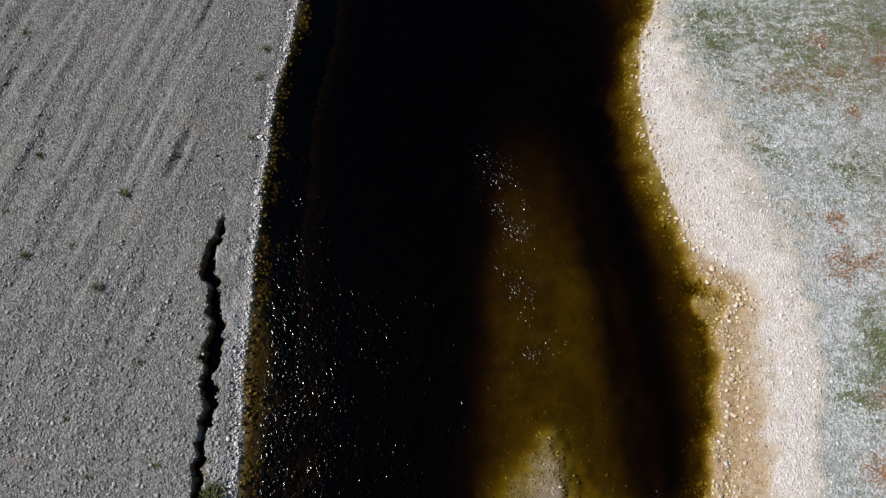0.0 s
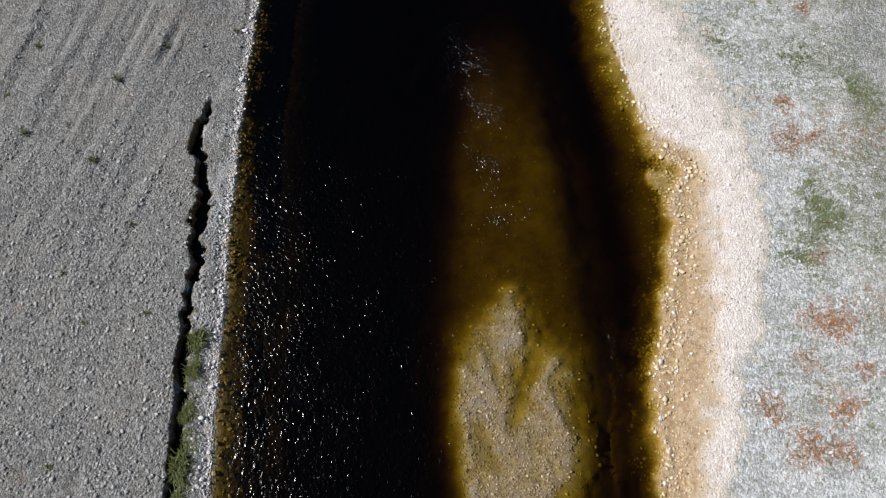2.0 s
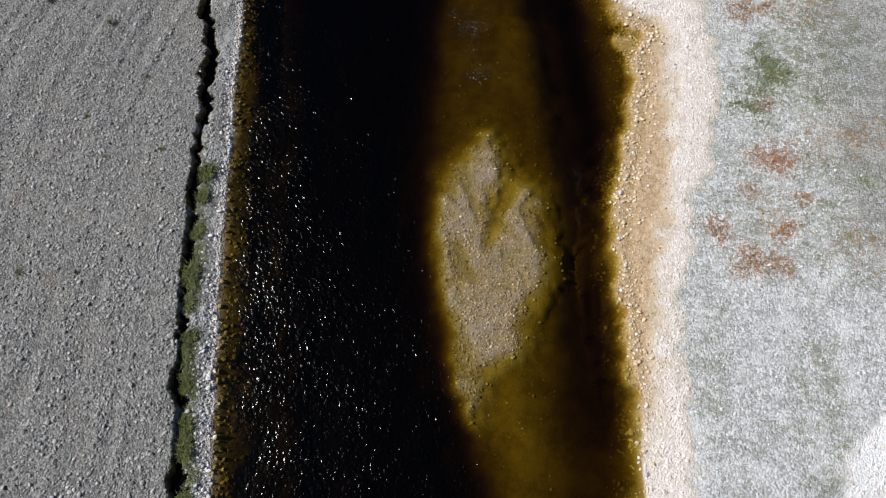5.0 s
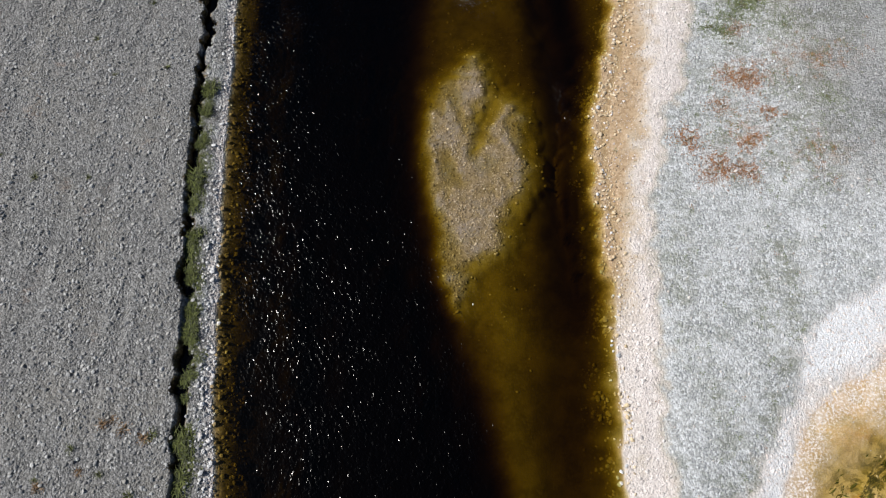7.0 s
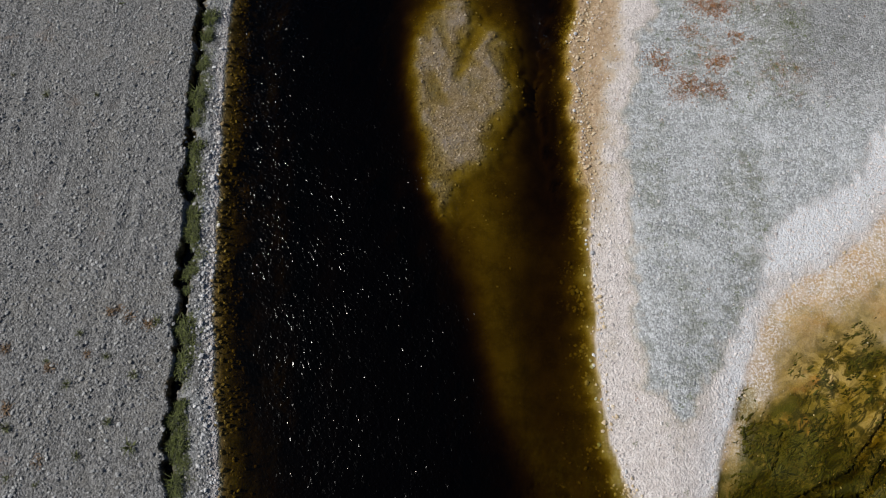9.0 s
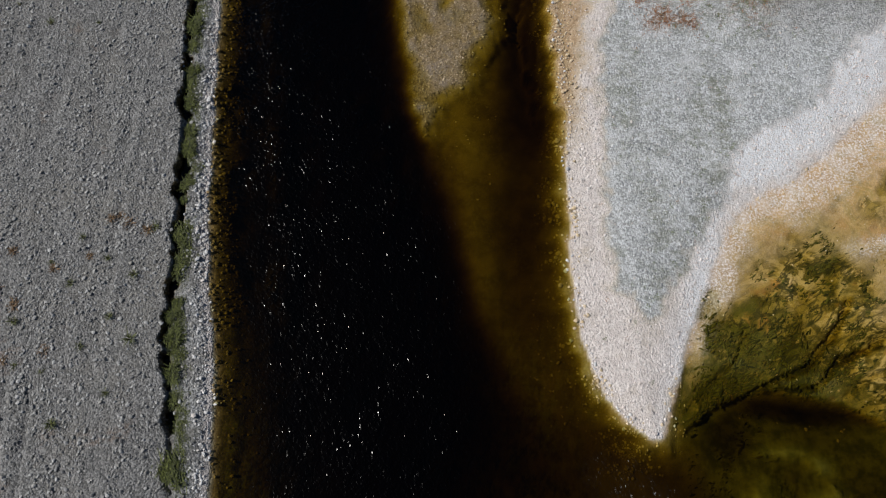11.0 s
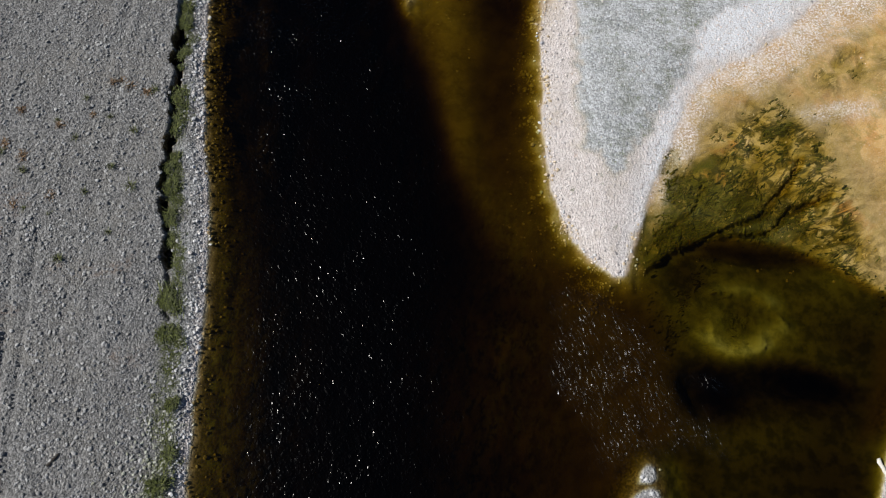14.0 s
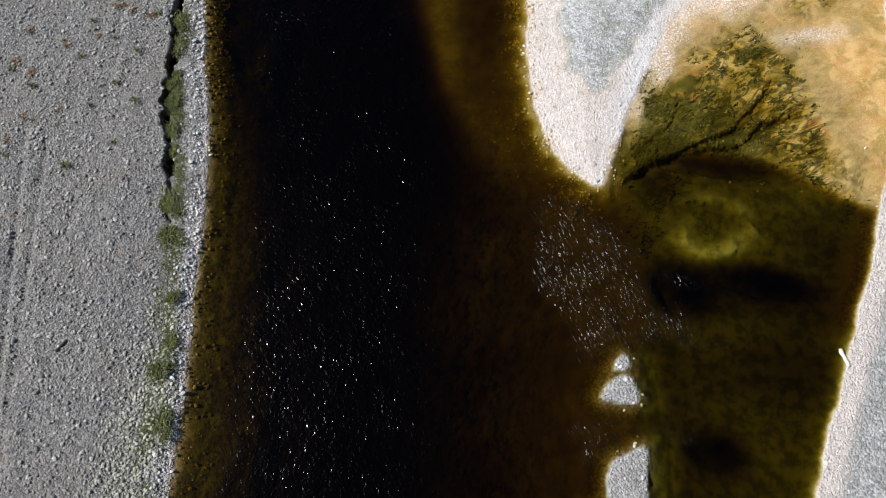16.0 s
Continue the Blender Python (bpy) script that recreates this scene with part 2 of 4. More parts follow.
def stone_material(name, dark, light, warm):
    k = Nodes(name)
    info = k.tree.nodes.new("ShaderNodeNewGeometry").outputs["Random Per Island"]
    obj = k.tree.nodes.new("ShaderNodeObjectInfo").outputs["Random"]
    r = k.math("FRACT", k.math("ADD", info, obj))
    c = k.mix(r, dark, light)
    c = k.mix(k.ramp(k.math("FRACT", k.math("MULTIPLY", r, 7.31)), 0.6, 1.0, 0.0, 0.6), c, warm)
    c = k.mix(k.ramp(k.noise(24.0, 3.0), 0.35, 0.7, 0.0, 0.35), c, dark)
    k.put(k.bsdf.inputs["Base Color"], c)
    k.bsdf.inputs["Roughness"].default_value = 0.88
    k.bsdf.inputs["Specular IOR Level"].default_value = 0.25
    k.put(k.bsdf.inputs["Normal"], k.bump(k.noise(40.0, 3.0), 0.4, 0.02))
    return k.mat


def leaf_material(name, a, b):
    k = Nodes(name)
    r = k.tree.nodes.new("ShaderNodeNewGeometry").outputs["Random Per Island"]
    c = k.mix(r, a, b)
    c = k.mix(k.ramp(k.noise(9.0), 0.4, 0.7, 0.0, 0.4), c, a)
    k.put(k.bsdf.inputs["Base Color"], c)
    k.bsdf.inputs["Roughness"].default_value = 0.75
    return k.mat


def wood_material(name, a, b):
    k = Nodes(name)
    grain = k.noise(30.0, 4.0, 0.6, at=k.place(1.0, 0.25, 1.0, 20.0))
    k.put(k.bsdf.inputs["Base Color"], k.mix(k.ramp(grain, 0.35, 0.65), a, b))
    k.bsdf.inputs["Roughness"].default_value = 0.85
    k.put(k.bsdf.inputs["Normal"], k.bump(grain, 0.4, 0.01))
    return k.mat


ABSORB = (2.55, 2.98, 6.8)               # per metre of water: red, green, blue
GROUND = ground_material()
WATER = water_material()
STONE_GREY = stone_material("grey_stone", col(0.18, 0.183, 0.186), col(0.57, 0.575, 0.58), col(0.36, 0.34, 0.30))
STONE_PALE = stone_material("pale_stone", col(0.27, 0.285, 0.30), col(0.84, 0.86, 0.89), col(0.72, 0.63, 0.56))
STONE_WHITE = stone_material("white_stone", col(0.50, 0.51, 0.53), col(0.90, 0.90, 0.90), col(0.80, 0.73, 0.66))
STONE_CRUST = stone_material("crusted_stone", col(0.46, 0.42, 0.41), col(0.97, 0.93, 0.92), col(0.88, 0.78, 0.74))
ALGAE_DARK = stone_material("dark_algae", col(0.020, 0.022, 0.003), col(0.14, 0.13, 0.018), col(0.17, 0.115, 0.015))
ALGAE_PALE = stone_material("pale_algae", col(0.32, 0.21, 0.05), col(0.70, 0.50, 0.22), col(0.56, 0.33, 0.09))
STONE_SAGE = stone_material("sage_stone", col(0.25, 0.26, 0.22), col(0.58, 0.60, 0.52), col(0.46, 0.46, 0.34))
STONE_LILAC = stone_material("lilac_stone", col(0.30, 0.27, 0.26), col(0.66, 0.61, 0.59), col(0.50, 0.42, 0.34))
STONE_SHOAL = stone_material("shoal_stone", col(0.14, 0.10, 0.055), col(0.56, 0.46, 0.32), col(0.42, 0.30, 0.14))
STONE_BROWN = stone_material("brown_stone", col(0.11, 0.08, 0.035), col(0.42, 0.31, 0.165), col(0.26, 0.20, 0.085))
STONE_BEACH = stone_material("beach_stone", col(0.26, 0.18, 0.11), col(0.76, 0.63, 0.47), col(0.50, 0.36, 0.21))
STONE_TAN = stone_material("tan_stone", col(0.50, 0.39, 0.25), col(0.84, 0.72, 0.55), col(0.78, 0.62, 0.38))
LEAF_GREEN = leaf_material("green_leaf", col(0.10, 0.13, 0.05), col(0.24, 0.28, 0.13))
LEAF_OLIVE = leaf_material("olive_leaf", col(0.030, 0.040, 0.010), col(0.155, 0.175, 0.05))
LEAF_STRAW = leaf_material("rusty_straw_leaf", col(0.12, 0.07, 0.035), col(0.30, 0.19, 0.10))
# the near-black end puts the shade between leaves into their colour
LEAF_BUSH = leaf_material("green_leaf_with_shade", col(0.006, 0.012, 0.003), col(0.175, 0.205, 0.042))
LEAF_RED = leaf_material("rust_leaf", col(0.24, 0.11, 0.045), col(0.46, 0.24, 0.12))
STEM = wood_material("dry_stem", col(0.12, 0.09, 0.05), col(0.22, 0.17, 0.10))
WOOD_DARK = wood_material("dark_wood", col(0.02, 0.017, 0.014), col(0.06, 0.05, 0.04))
WOOD_PALE = wood_material("bleached_wood", col(0.62, 0.58, 0.50), col(0.80, 0.77, 0.70))


# ---- shape of the land ----
def smooth(a, b, v):
    t = np.clip((v - a) / (b - a), 0.0, 1.0)
    return t * t * (3 - 2 * t)


LATTICE = np.random.RandomState(7).rand(256, 256)


def lattice(x, y, size, shift=0.0):
    """Smooth value noise, -1 to 1, with features of that size in metres."""
    u, v = x / size + 37.7 + shift, y / size + 91.3 - 1.7 * shift
    iu, iv = np.floor(u).astype(int), np.floor(v).astype(int)
    fu, fv = u - iu, v - iv
    fu, fv = fu * fu * (3 - 2 * fu), fv * fv * (3 - 2 * fv)
    a, b = LATTICE[iu % 256, iv % 256], LATTICE[(iu + 1) % 256, iv % 256]
    c, d = LATTICE[iu % 256, (iv + 1) % 256], LATTICE[(iu + 1) % 256, (iv + 1) % 256]
    return 2 * ((a * (1 - fu) + b * fu) * (1 - fv) + (c * (1 - fu) + d * fu) * fv) - 1


def rough(x, y, size, octaves=3, shift=0.0):
    total, gain = 0.0, 1.0
    for i in range(octaves):
        total = total + gain * lattice(x, y, size / 2 ** i, shift + 3.1 * i)
        gain *= 0.5
    return total / 1.75


def bend(points, steps=6, closed=False):
    """A smooth line through a few points."""
    p = np.array(points, float)
    n = len(p)
    out = []
    for i in range(n if closed else n - 1):
        a, b, c, d = (p[(i + j) % n] if closed else p[min(max(i + j, 0), n - 1)] for j in (-1, 0, 1, 2))
        for s in range(steps):
            t = s / steps
            out.append(0.5 * (2 * b + (c - a) * t + (2 * a - 5 * b + 4 * c - d) * t * t + (3 * b - a - 3 * c + d) * t ** 3))
    if not closed:
        out.append(p[-1])
    return np.array(out)


def line_x(points):
    """x as a function of y along a line that runs from north to south."""
    c = bend(points)
    c = c[np.argsort(c[:, 1])]
    return lambda y: np.interp(y, c[:, 1], c[:, 0])


def edge_distance(line, x, y, closed=True):
    """Distance to a line; negative inside when it is closed."""
    best = np.full(x.shape, 1e9)
    inside = np.zeros(x.shape, bool)
    n = len(line)
    for i in range(n if closed else n - 1):
        (ax, ay), (bx, by) = line[i], line[(i + 1) % n]
        ex, ey = bx - ax, by - ay
        t = np.clip(((x - ax) * ex + (y - ay) * ey) / (ex * ex + ey * ey + 1e-9), 0, 1)
        best = np.minimum(best, (x - ax - t * ex) ** 2 + (y - ay - t * ey) ** 2)
        if closed and ay != by:
            inside ^= ((ay > y) != (by > y)) & (x < ex * (y - ay) / ey + ax)
    best = np.sqrt(best)
    return np.where(inside, -best, best) if closed else best


FAR = 900.0
left_shore = line_x([(-6.4, 40), (-6.9, 21.9), (-7.5, 16.5), (-7.6, 11), (-7.5, 4.9), (-7.3, 0), (-7.05, -4.5), (-6.7, -9), (-6.3, -13.5), (-5.8, -17.5),
                     (-5.2, -21), (-4.8, -25), (-4.75, -28.6), (-4.5, -33), (-4.6, -37), (-5.5, -48)])
scarp_line = line_x([(-8.6, 30), (-8.9, 20), (-8.9, 12), (-9.0, 10), (-9.4, 8.6), (-9.0, 7.0), (-8.8, 4.5), (-8.65, 1), (-8.5, -2.5), (-8.3, -6.5), (-7.9, -10.5),
                     (-7.4, -15), (-7.2, -18.5), (-6.8, -22), (-6.3, -26), (-6.0, -30), (-5.9, -34), (-6.2, -40), (-7, -50)])
shelf_line = line_x([(2.6, 20), (1.5, 12), (1.2, 8), (0.8, 4.5), (0.5, 0), (0.65, -4), (1.2, -7.5), (2.0, -10.5), (2.9, -13), (3.8, -16), (4.7, -19), (5.8, -21.8),
                     (6.7, -24), (7.2, -27), (7.2, -31), (6.8, -36), (6.5, -44)])
trough_line = line_x([(6.4, 20), (6.8, 12), (7.6, 6), (8.1, 2), (8.3, -2), (8.2, -5), (7.9, -8.5), (7.3, -13), (7.1, -17), (7.4, -22)])
spit = np.vstack([bend([(10.6, 60), (10.4, 30), (10.2, 22), (9.3, 19.8), (9.0, 17), (9.1, 14), (9.6, 11.8), (10.2, 9.5), (10.75, 8.0), (11.5, 7.3), (11.0, 6), (10.9, 4.5), (10.45, 2), (9.8, -0.3),
                        (9.35, -3), (9.4, -6), (9.55, -10), (9.4, -14), (9.35, -17.5), (9.6, -20.1), (10.3, -22.3), (11.2, -23.4), (12.25, -24.1),
                        (12.75, -23.2), (13.7, -21), (14.9, -18.1), (15.8, -16.4), (16.6, -14.8), (18.0, -13.7), (19.9, -12.8), (22.3, -10.8), (24.6, -8.7), (32, -3), (60, 8)]),
                  [(FAR, 60), (FAR, FAR), (10.6, FAR)]])
spit_heart = np.vstack([bend([(12.0, 60), (11.4, 30), (10.8, 22), (11.3, 18), (12.7, 14.3), (13.8, 11.3), (14.3, 8), (14.2, 4.5), (13.8, 1.5), (12.8, -1.0), (12.0, -3.8), (11.4, -6.5),
                              (11.2, -12), (11.0, -15.6), (11.3, -18.2), (12.3, -19.2), (13.6, -17.9), (14.4, -16.7), (16.3, -13.5), (17.3, -11.3), (18.4, -10.4), (20.6, -9.5),
                              (23.4, -6.0), (25.8, -3.8), (33, 3), (60, 14)]), [(FAR, 70), (FAR, FAR), (12, FAR)]])
tan_line = line_x([(8, 12), (10.6, 9.2), (12.4, 7.4), (12.5, 5), (12.3, 3.0), (11.9, 0.6), (11.5, -2), (11.0, -4.7), (10.5, -7.5), (10.0, -10.5), (9.6, -14), (9.0, -18)])
far_bank = np.vstack([bend([(60, 2), (34, -7), (28, -12), (26.6, -16), (26.0, -20), (24.6, -24.2), (23.5, -27), (22.4, -29.5), (21.1, -32.5), (20.3, -34.2), (19.2, -36.6), (17.5, -41), (16, -50), (15, -70)]),
                      [(15, -FAR), (FAR, -FAR), (FAR, 2)]])
shoal = bend([(3.9, 1.5), (3.2, 0.5), (2.3, 0.2), (2.0, -2.0), (1.8, -3.3), (2.2, -5.2), (2.7, -7.6), (2.8, -9.3), (3.1, -10.6), (3.4, -9.2), (3.8, -8.4), (4.7, -7.7), (5.2, -6.0),
              (6.0, -4.6), (6.0, -2.8), (5.7, -1.1), (5.1, -0.9), (4.5, -2.4), (3.9, -3.6), (4.0, -1.8), (4.5, 0.4)], 5, True)
green_edge = bend([(12.7, -18.3), (14.0, -16.6), (15.5, -13.8), (16.7, -11.2), (16.6, -8.0)], 4)
mat_flat = bend([(12.9, -23.6), (14.8, -22.8), (16.6, -22.2), (19.1, -22.6), (21.2, -23.5), (24.6, -24.9), (27, -20), (29, -12), (38, -6), (50, -1), (50, 2), (30, -4.5), (22, -9.5), (17, -13), (14.6, -18)], 5, True)
mat_fade = bend([(12.6, -23.8), (14.2, -20.6), (16.2, -18.2), (18.4, -16.6), (20.8, -15.9), (22.2, -18.3), (22.9, -21.6), (23.2, -24.6), (21.0, -24.4), (19.1, -23.6), (16.6, -23.2)], 5, True)
runnels = [bend(p, 5) for p in ([(14.6, -21.8), (15.6, -20.9), (16.2, -19.6)], [(18.6, -20.7), (18.8, -19.4), (18.2, -18.4)], [(21.0, -20.6), (22.2, -19.6)], [(20.4, -22.9), (21.6, -22.3), (22.6, -22.5)],
                                [(15.2, -22.9), (16.6, -22.0), (18.2, -21.2), (19.6, -20.0), (20.6, -18.4)], [(16.4, -22.3), (18.4, -21.9), (20.2, -20.9), (21.9, -20.2)],
                                [(17.6, -21.6), (19.0, -20.8), (20.2, -19.2), (20.4, -16.9)], [(19.8, -22.5), (20.9, -21.6), (22.3, -21.4)])]
riffle_bar = bend([(10.3, -24.6), (9.3, -25.9), (9.8, -28.0), (10.6, -30.2), (11.1, -31.6), (13.4, -30.9), (15.4, -30.6), (14.6, -29.2), (13.6, -27.4), (12.3, -25.8)], 4, True)
riffle_toe = bend([(11.1, -33.5), (11.1, -35.1), (13.0, -34.6), (14.9, -34.3), (13.3, -34.0)], 4, True)
isles = [bend(p, 5, True) for p in ([(12.2, -31.9), (12.5, -31.4), (12.85, -31.5), (12.8, -31.9)], [(11.65, -33.1), (11.8, -32.6), (12.4, -32.2), (12.85, -32.3), (13.15, -33.1), (12.3, -33.3)],
                                    [(11.6, -40), (11.6, -36.7), (11.75, -35.6), (12.3, -35.2), (13.15, -34.8), (13.25, -35.6), (13.2, -36.8), (13.5, -40)])]


def bell(v, width):
    return np.exp(-(v / width) ** 2)


def blot(x, y, cx, cy, rx, ry, turn=0.0):
    c, s = math.cos(radians(turn)), math.sin(radians(turn))
    u, v = (x - cx) * c + (y - cy) * s, -(x - cx) * s + (y - cy) * c
    return np.exp(-(u / rx) ** 2 - (v / ry) ** 2)


def land(x, y):
    """Height and covers of the ground at arrays of places."""
    near = smooth(120, 60, np.hypot(x - 3, y + 8))
    wx = x + near * (0.13 * rough(x, y, 1.3, 3, 1.0) + 0.05 * rough(x, y, 0.3, 2, 2.0))
    wy = y + near * (0.13 * rough(x, y, 1.3, 3, 5.0) + 0.05 * rough(x, y, 0.3, 2, 6.0))
    # west terrace with its eroded edge
    dl = wx - left_shore(y)
    dc = wx - scarp_line(y) + 0.14 * rough(x, y, 0.9, 3, 9.0)
    steep = smooth(10.6, 9.6, y) * smooth(-27, -20, y + 2.5 * lattice(x * 0 + 3, y, 1.6, 3))
    strip = 0.02 + 0.15 * smooth(0.0, -0.6, dl) + 0.03 * rough(x, y, 0.6, 3, 11) * smooth(-0.1, -0.5, dl)
    rise = steep * smooth(0.05, -0.09, dc) + (1 - steep) * smooth(0.7, -2.4, dc)
    west = strip + 0.22 * rise
    gap = 0.07 + 0.14 * smooth(-0.5, 0.6, rough(x * 0, y, 1.1, 3, 7)) * (0.35 + 0.65 * smooth(-22, -2, y)) + 0.10 * lattice(x * 0, y, 0.24, 6)
    gap = gap - 0.22 * smooth(0.30, 0.55, rough(x * 0 + 2, y, 1.7, 3, 17)) * smooth(4, -6, y)
    side = dc - 0.10 - 0.22 * rough(x, y, 0.8, 3, 10) - 0.20 * rough(x, y, 0.32, 3, 20)
    # crevice walls get the dark bed colour, which deepens their shade
    crev_shade = steep * smooth(gap + 0.13, gap + 0.05, np.abs(side)) * smooth(0.0, 0.05, gap)
    west = west - 1.5 * steep * smooth(gap + 0.035, gap - 0.035, np.abs(side)) * smooth(0.0, 0.05, gap)
    cracks = np.maximum.reduce([bell(y - cy - 0.12 * np.sin(6 * x), 0.055) for cy in (5.3, 0.2, -2.4, -6.3, -9.1)]) * smooth(-0.05, 0.25, dc) * smooth(0.95, 0.7, dc)
    west = west - 0.16 * cracks * steep
    lean = 0.03 + 0.24 * smooth(-6, 12, y)
    across = x - lean * y + 0.5 * rough(x, y, 9.0, 2, 4.0)
    furrow = lattice(across, y * 0.10, 0.40, 8) + 0.6 * lattice(across, y * 0.13, 0.24, 12)
    west = west + rise * smooth(-0.3, -2.5, dc) * ((0.11 + 0.045 * smooth(2, 10, y)) * furrow * (0.36 + 0.64 * smooth(-4, 9, y)) * (0.45 + 0.55 * smooth(-0.3, 0.4, rough(x, y, 6.0, 2, 14))) + 0.03 * rough(x, y, 3.0, 3, 15)) * near
    track = np.maximum(bell(x + 11.79 + 0.14 * (y + 30), 0.13), bell(x + 11.2 + 0.09 * (y + 30), 0.13)) * smooth(-19, -26, y)
    west = west - 0.09 * track * rise
    # east side: spit, far bank and islets
    ds = edge_distance(spit, wx, wy)
    dh = edge_distance(spit_heart, wx + 0.25 * near * rough(x, y, 1.0, 3, 21), wy + 0.2 * near * rough(x, y, 1.0, 3, 22))
    df = edge_distance(far_bank, wx, wy)
    di = np.minimum(np.minimum(edge_distance(isles[0], wx, wy), edge_distance(isles[1], wx, wy)), edge_distance(isles[2], wx, wy))
    beach = smooth(0.6, -0.7, wx - tan_line(y) + 0.7 * rough(x, y, 0.6, 4, 132)) * smooth(12, 9.5, y) * smooth(-13, -8.5, y) * smooth(0.75, 0.30, ds + 0.4 * rough(x, y, 0.5, 4, 89))
    # bed of the river
    south = smooth(-15, -28, y)
    wide = 1.0 + 0.2 * smooth(-20, -33, y) - 0.38 * smooth(2, 9, y)
    fringe = np.interp((dl + 0.3 * rough(x, y, 1.1, 4, 30) * smooth(0.1, 0.8, dl)) / wide, [0, 0.25, 0.8, 1.6, 3.0, 5.0], [0, 0.14, 0.42, 1.0, 1.7, 2.4])
    weedy = rough(x, y * 0.6, 0.9, 4, 112)
    ledge = np.interp(dl + 0.35 * weedy, [0, 0.3, 1.0, 1.9, 2.6, 3.6, 4.6], [0, 0.2, 0.40, 0.50, 0.72, 1.15, 2.2]) + 0.10 * weedy
    ledge = np.interp(y, [-36, -31, -26, -18, -14], [0.05, 0.08, 0.14, 0.2, 0.3]) + ledge
    fringe = fringe * (1 - south) + np.minimum(fringe, np.maximum(ledge, 0.01 + 0 * x)) * south
    shelf = 0.47 + 0.15 * rough(x, y, 2.2, 4, 31) + 0.8 * smooth(9, 19, y + 1.0 * (x - 4)) * smooth(10.0, 2.7, x)
    shelf = shelf + 0.22 * smooth(-22, -26, y)
    trough = bell(wx - trough_line(y) + 0.3 * rough(x, y, 2.0, 3, 33), 1.05) * np.interp(y, [-24, -20, -12, -5, 12, 30], [0, 0.22, 0.42, 1.0, 1.0, 0])
    shelf = shelf + 0.72 * trough - 0.13 * bell(wx - 5.0 + 0.12 * (y + 13) + 0.3 * rough(x, y, 1.8, 3, 34), 0.75) * smooth(-23, -18, y) * smooth(-6, -11, y)
    dsh = edge_distance(shoal, wx + 0.12 * rough(x, y, 0.35, 2, 41), wy + 0.25 * rough(x, y, 0.6, 3, 42))
    shelf = shelf * (1 - 0.16 * bell(np.maximum(dsh, 0), 1.0))
    soft = 2.5 + 0.9 * smooth(-21, -29, y)
    on = smooth(-0.9 * soft, 0.7 * soft, wx - shelf_line(y) + 0.25 + 0.3 * rough(x, y, 1.6, 3, 35))
    deep = np.minimum(fringe, 2.0 - 0.35 * smooth(-24, -34, y) * smooth(-1, 4, x)) * (1 - on) + np.minimum(fringe, shelf) * on
    margin = np.interp((ds + 0.40 * rough(x, y, 0.55, 4, 37) + 0.15 * rough(x, y, 2.0, 2, 38)) / (1 + 0.4 * smooth(6.5, 10, y)), [0, 0.1, 0.35, 0.7, 1.3, 2.0], [0.0, 0.02, 0.12, 0.36, 0.60, 2.5]) * (1 + 0.6 * smooth(15, 20, y))
    ramp_e = np.interp(x + 0.7 * weedy + 0.05 * (y + 30), [1.4, 3.0, 4.6, 6.6, 8.5], [2.0, 1.3, 0.98, 0.80, 0.72]) + 0.24 * weedy
    deep = deep * (1 - south) + np.minimum(deep, ramp_e) * south
    beds = np.maximum(bell(dl - 3.0, 0.9), 0.9 * bell(x - shelf_line(y) + 1.6, 0.9)) * (1 - south) * smooth(-0.15, 0.35, weedy) * smooth(18, 12, y)
    deep = deep - np.maximum(deep - 0.85, 0) * beds
    gentle = smooth(9.0, 7.0, y) * smooth(-12, -6, y)
    lip = np.interp(ds + 0.35 * rough(x, y, 0.55, 4, 37), [0, 0.25, 0.5, 0.85, 1.4, 2.1], [0.0, 0.05, 0.20, 0.42, 0.64, 2.5])
    deep = np.minimum(deep, margin * (1 - gentle) + lip * gentle)
    knoll = blot(wx, wy, 10.6, 6.75, 0.85, 0.65, -15)
    deep = deep - np.maximum(deep - 0.07, 0) * smooth(0.15, 0.55, knoll + 0.15 * rough(x, y, 0.4, 3, 133))
    edge_s = dsh + 0.45 * rough(x, y, 0.6, 3, 44)
    lee = 0.6 + 0.4 * np.maximum(smooth(4.6, 5.6, x), smooth(-6.5, -8.5, y) * smooth(3.0, 3.6, x))
    on_shoal = np.clip((0.34 + 0.8 * lee - edge_s) / (0.55 + 0.8 * lee), 0, 1)
    rills = smooth(0.05, 0.5, rough(x * 1.3 + 0.4 * y, y * 0.45, 0.9, 3, 43))
    deep = deep * (1 - on_shoal) + (0.014 + 0.08 * rills + 0.03 * rough(x, y, 0.32, 3, 45)) * on_shoal
    # pool behind the spit
    pool = smooth(12.2, 14.5, wx + 0.15 * (y + 24)) * smooth(-21.5, -23.5, y)
    ring = np.hypot((wx - 17.05) / 1.25, wy + 25.8) + 0.30 * rough(x, y, 1.0, 4, 52)
    pd = 0.41 + 0.13 * rough(x, y, 1.6, 4, 51) - 0.19 * bell(ring - 1.3, 0.38) * smooth(-0.5, 0.2, rough(x, y, 0.6, 4, 117)) + 0.12 * bell(ring, 0.6) - 0.06 * bell(ring, 2.6)
    pd = pd + 0.9 * blot(wx, wy, 15.1, -28.6, 1.0, 0.9) + 0.32 * blot(wx, wy, 18.0, -28.9, 4.0, 1.1) + 0.9 * blot(wx, wy, 18.9, -28.2, 1.6, 0.5, -10) + 0.15 * blot(wx, wy, 21.4, -26.6, 1.3, 1.6)
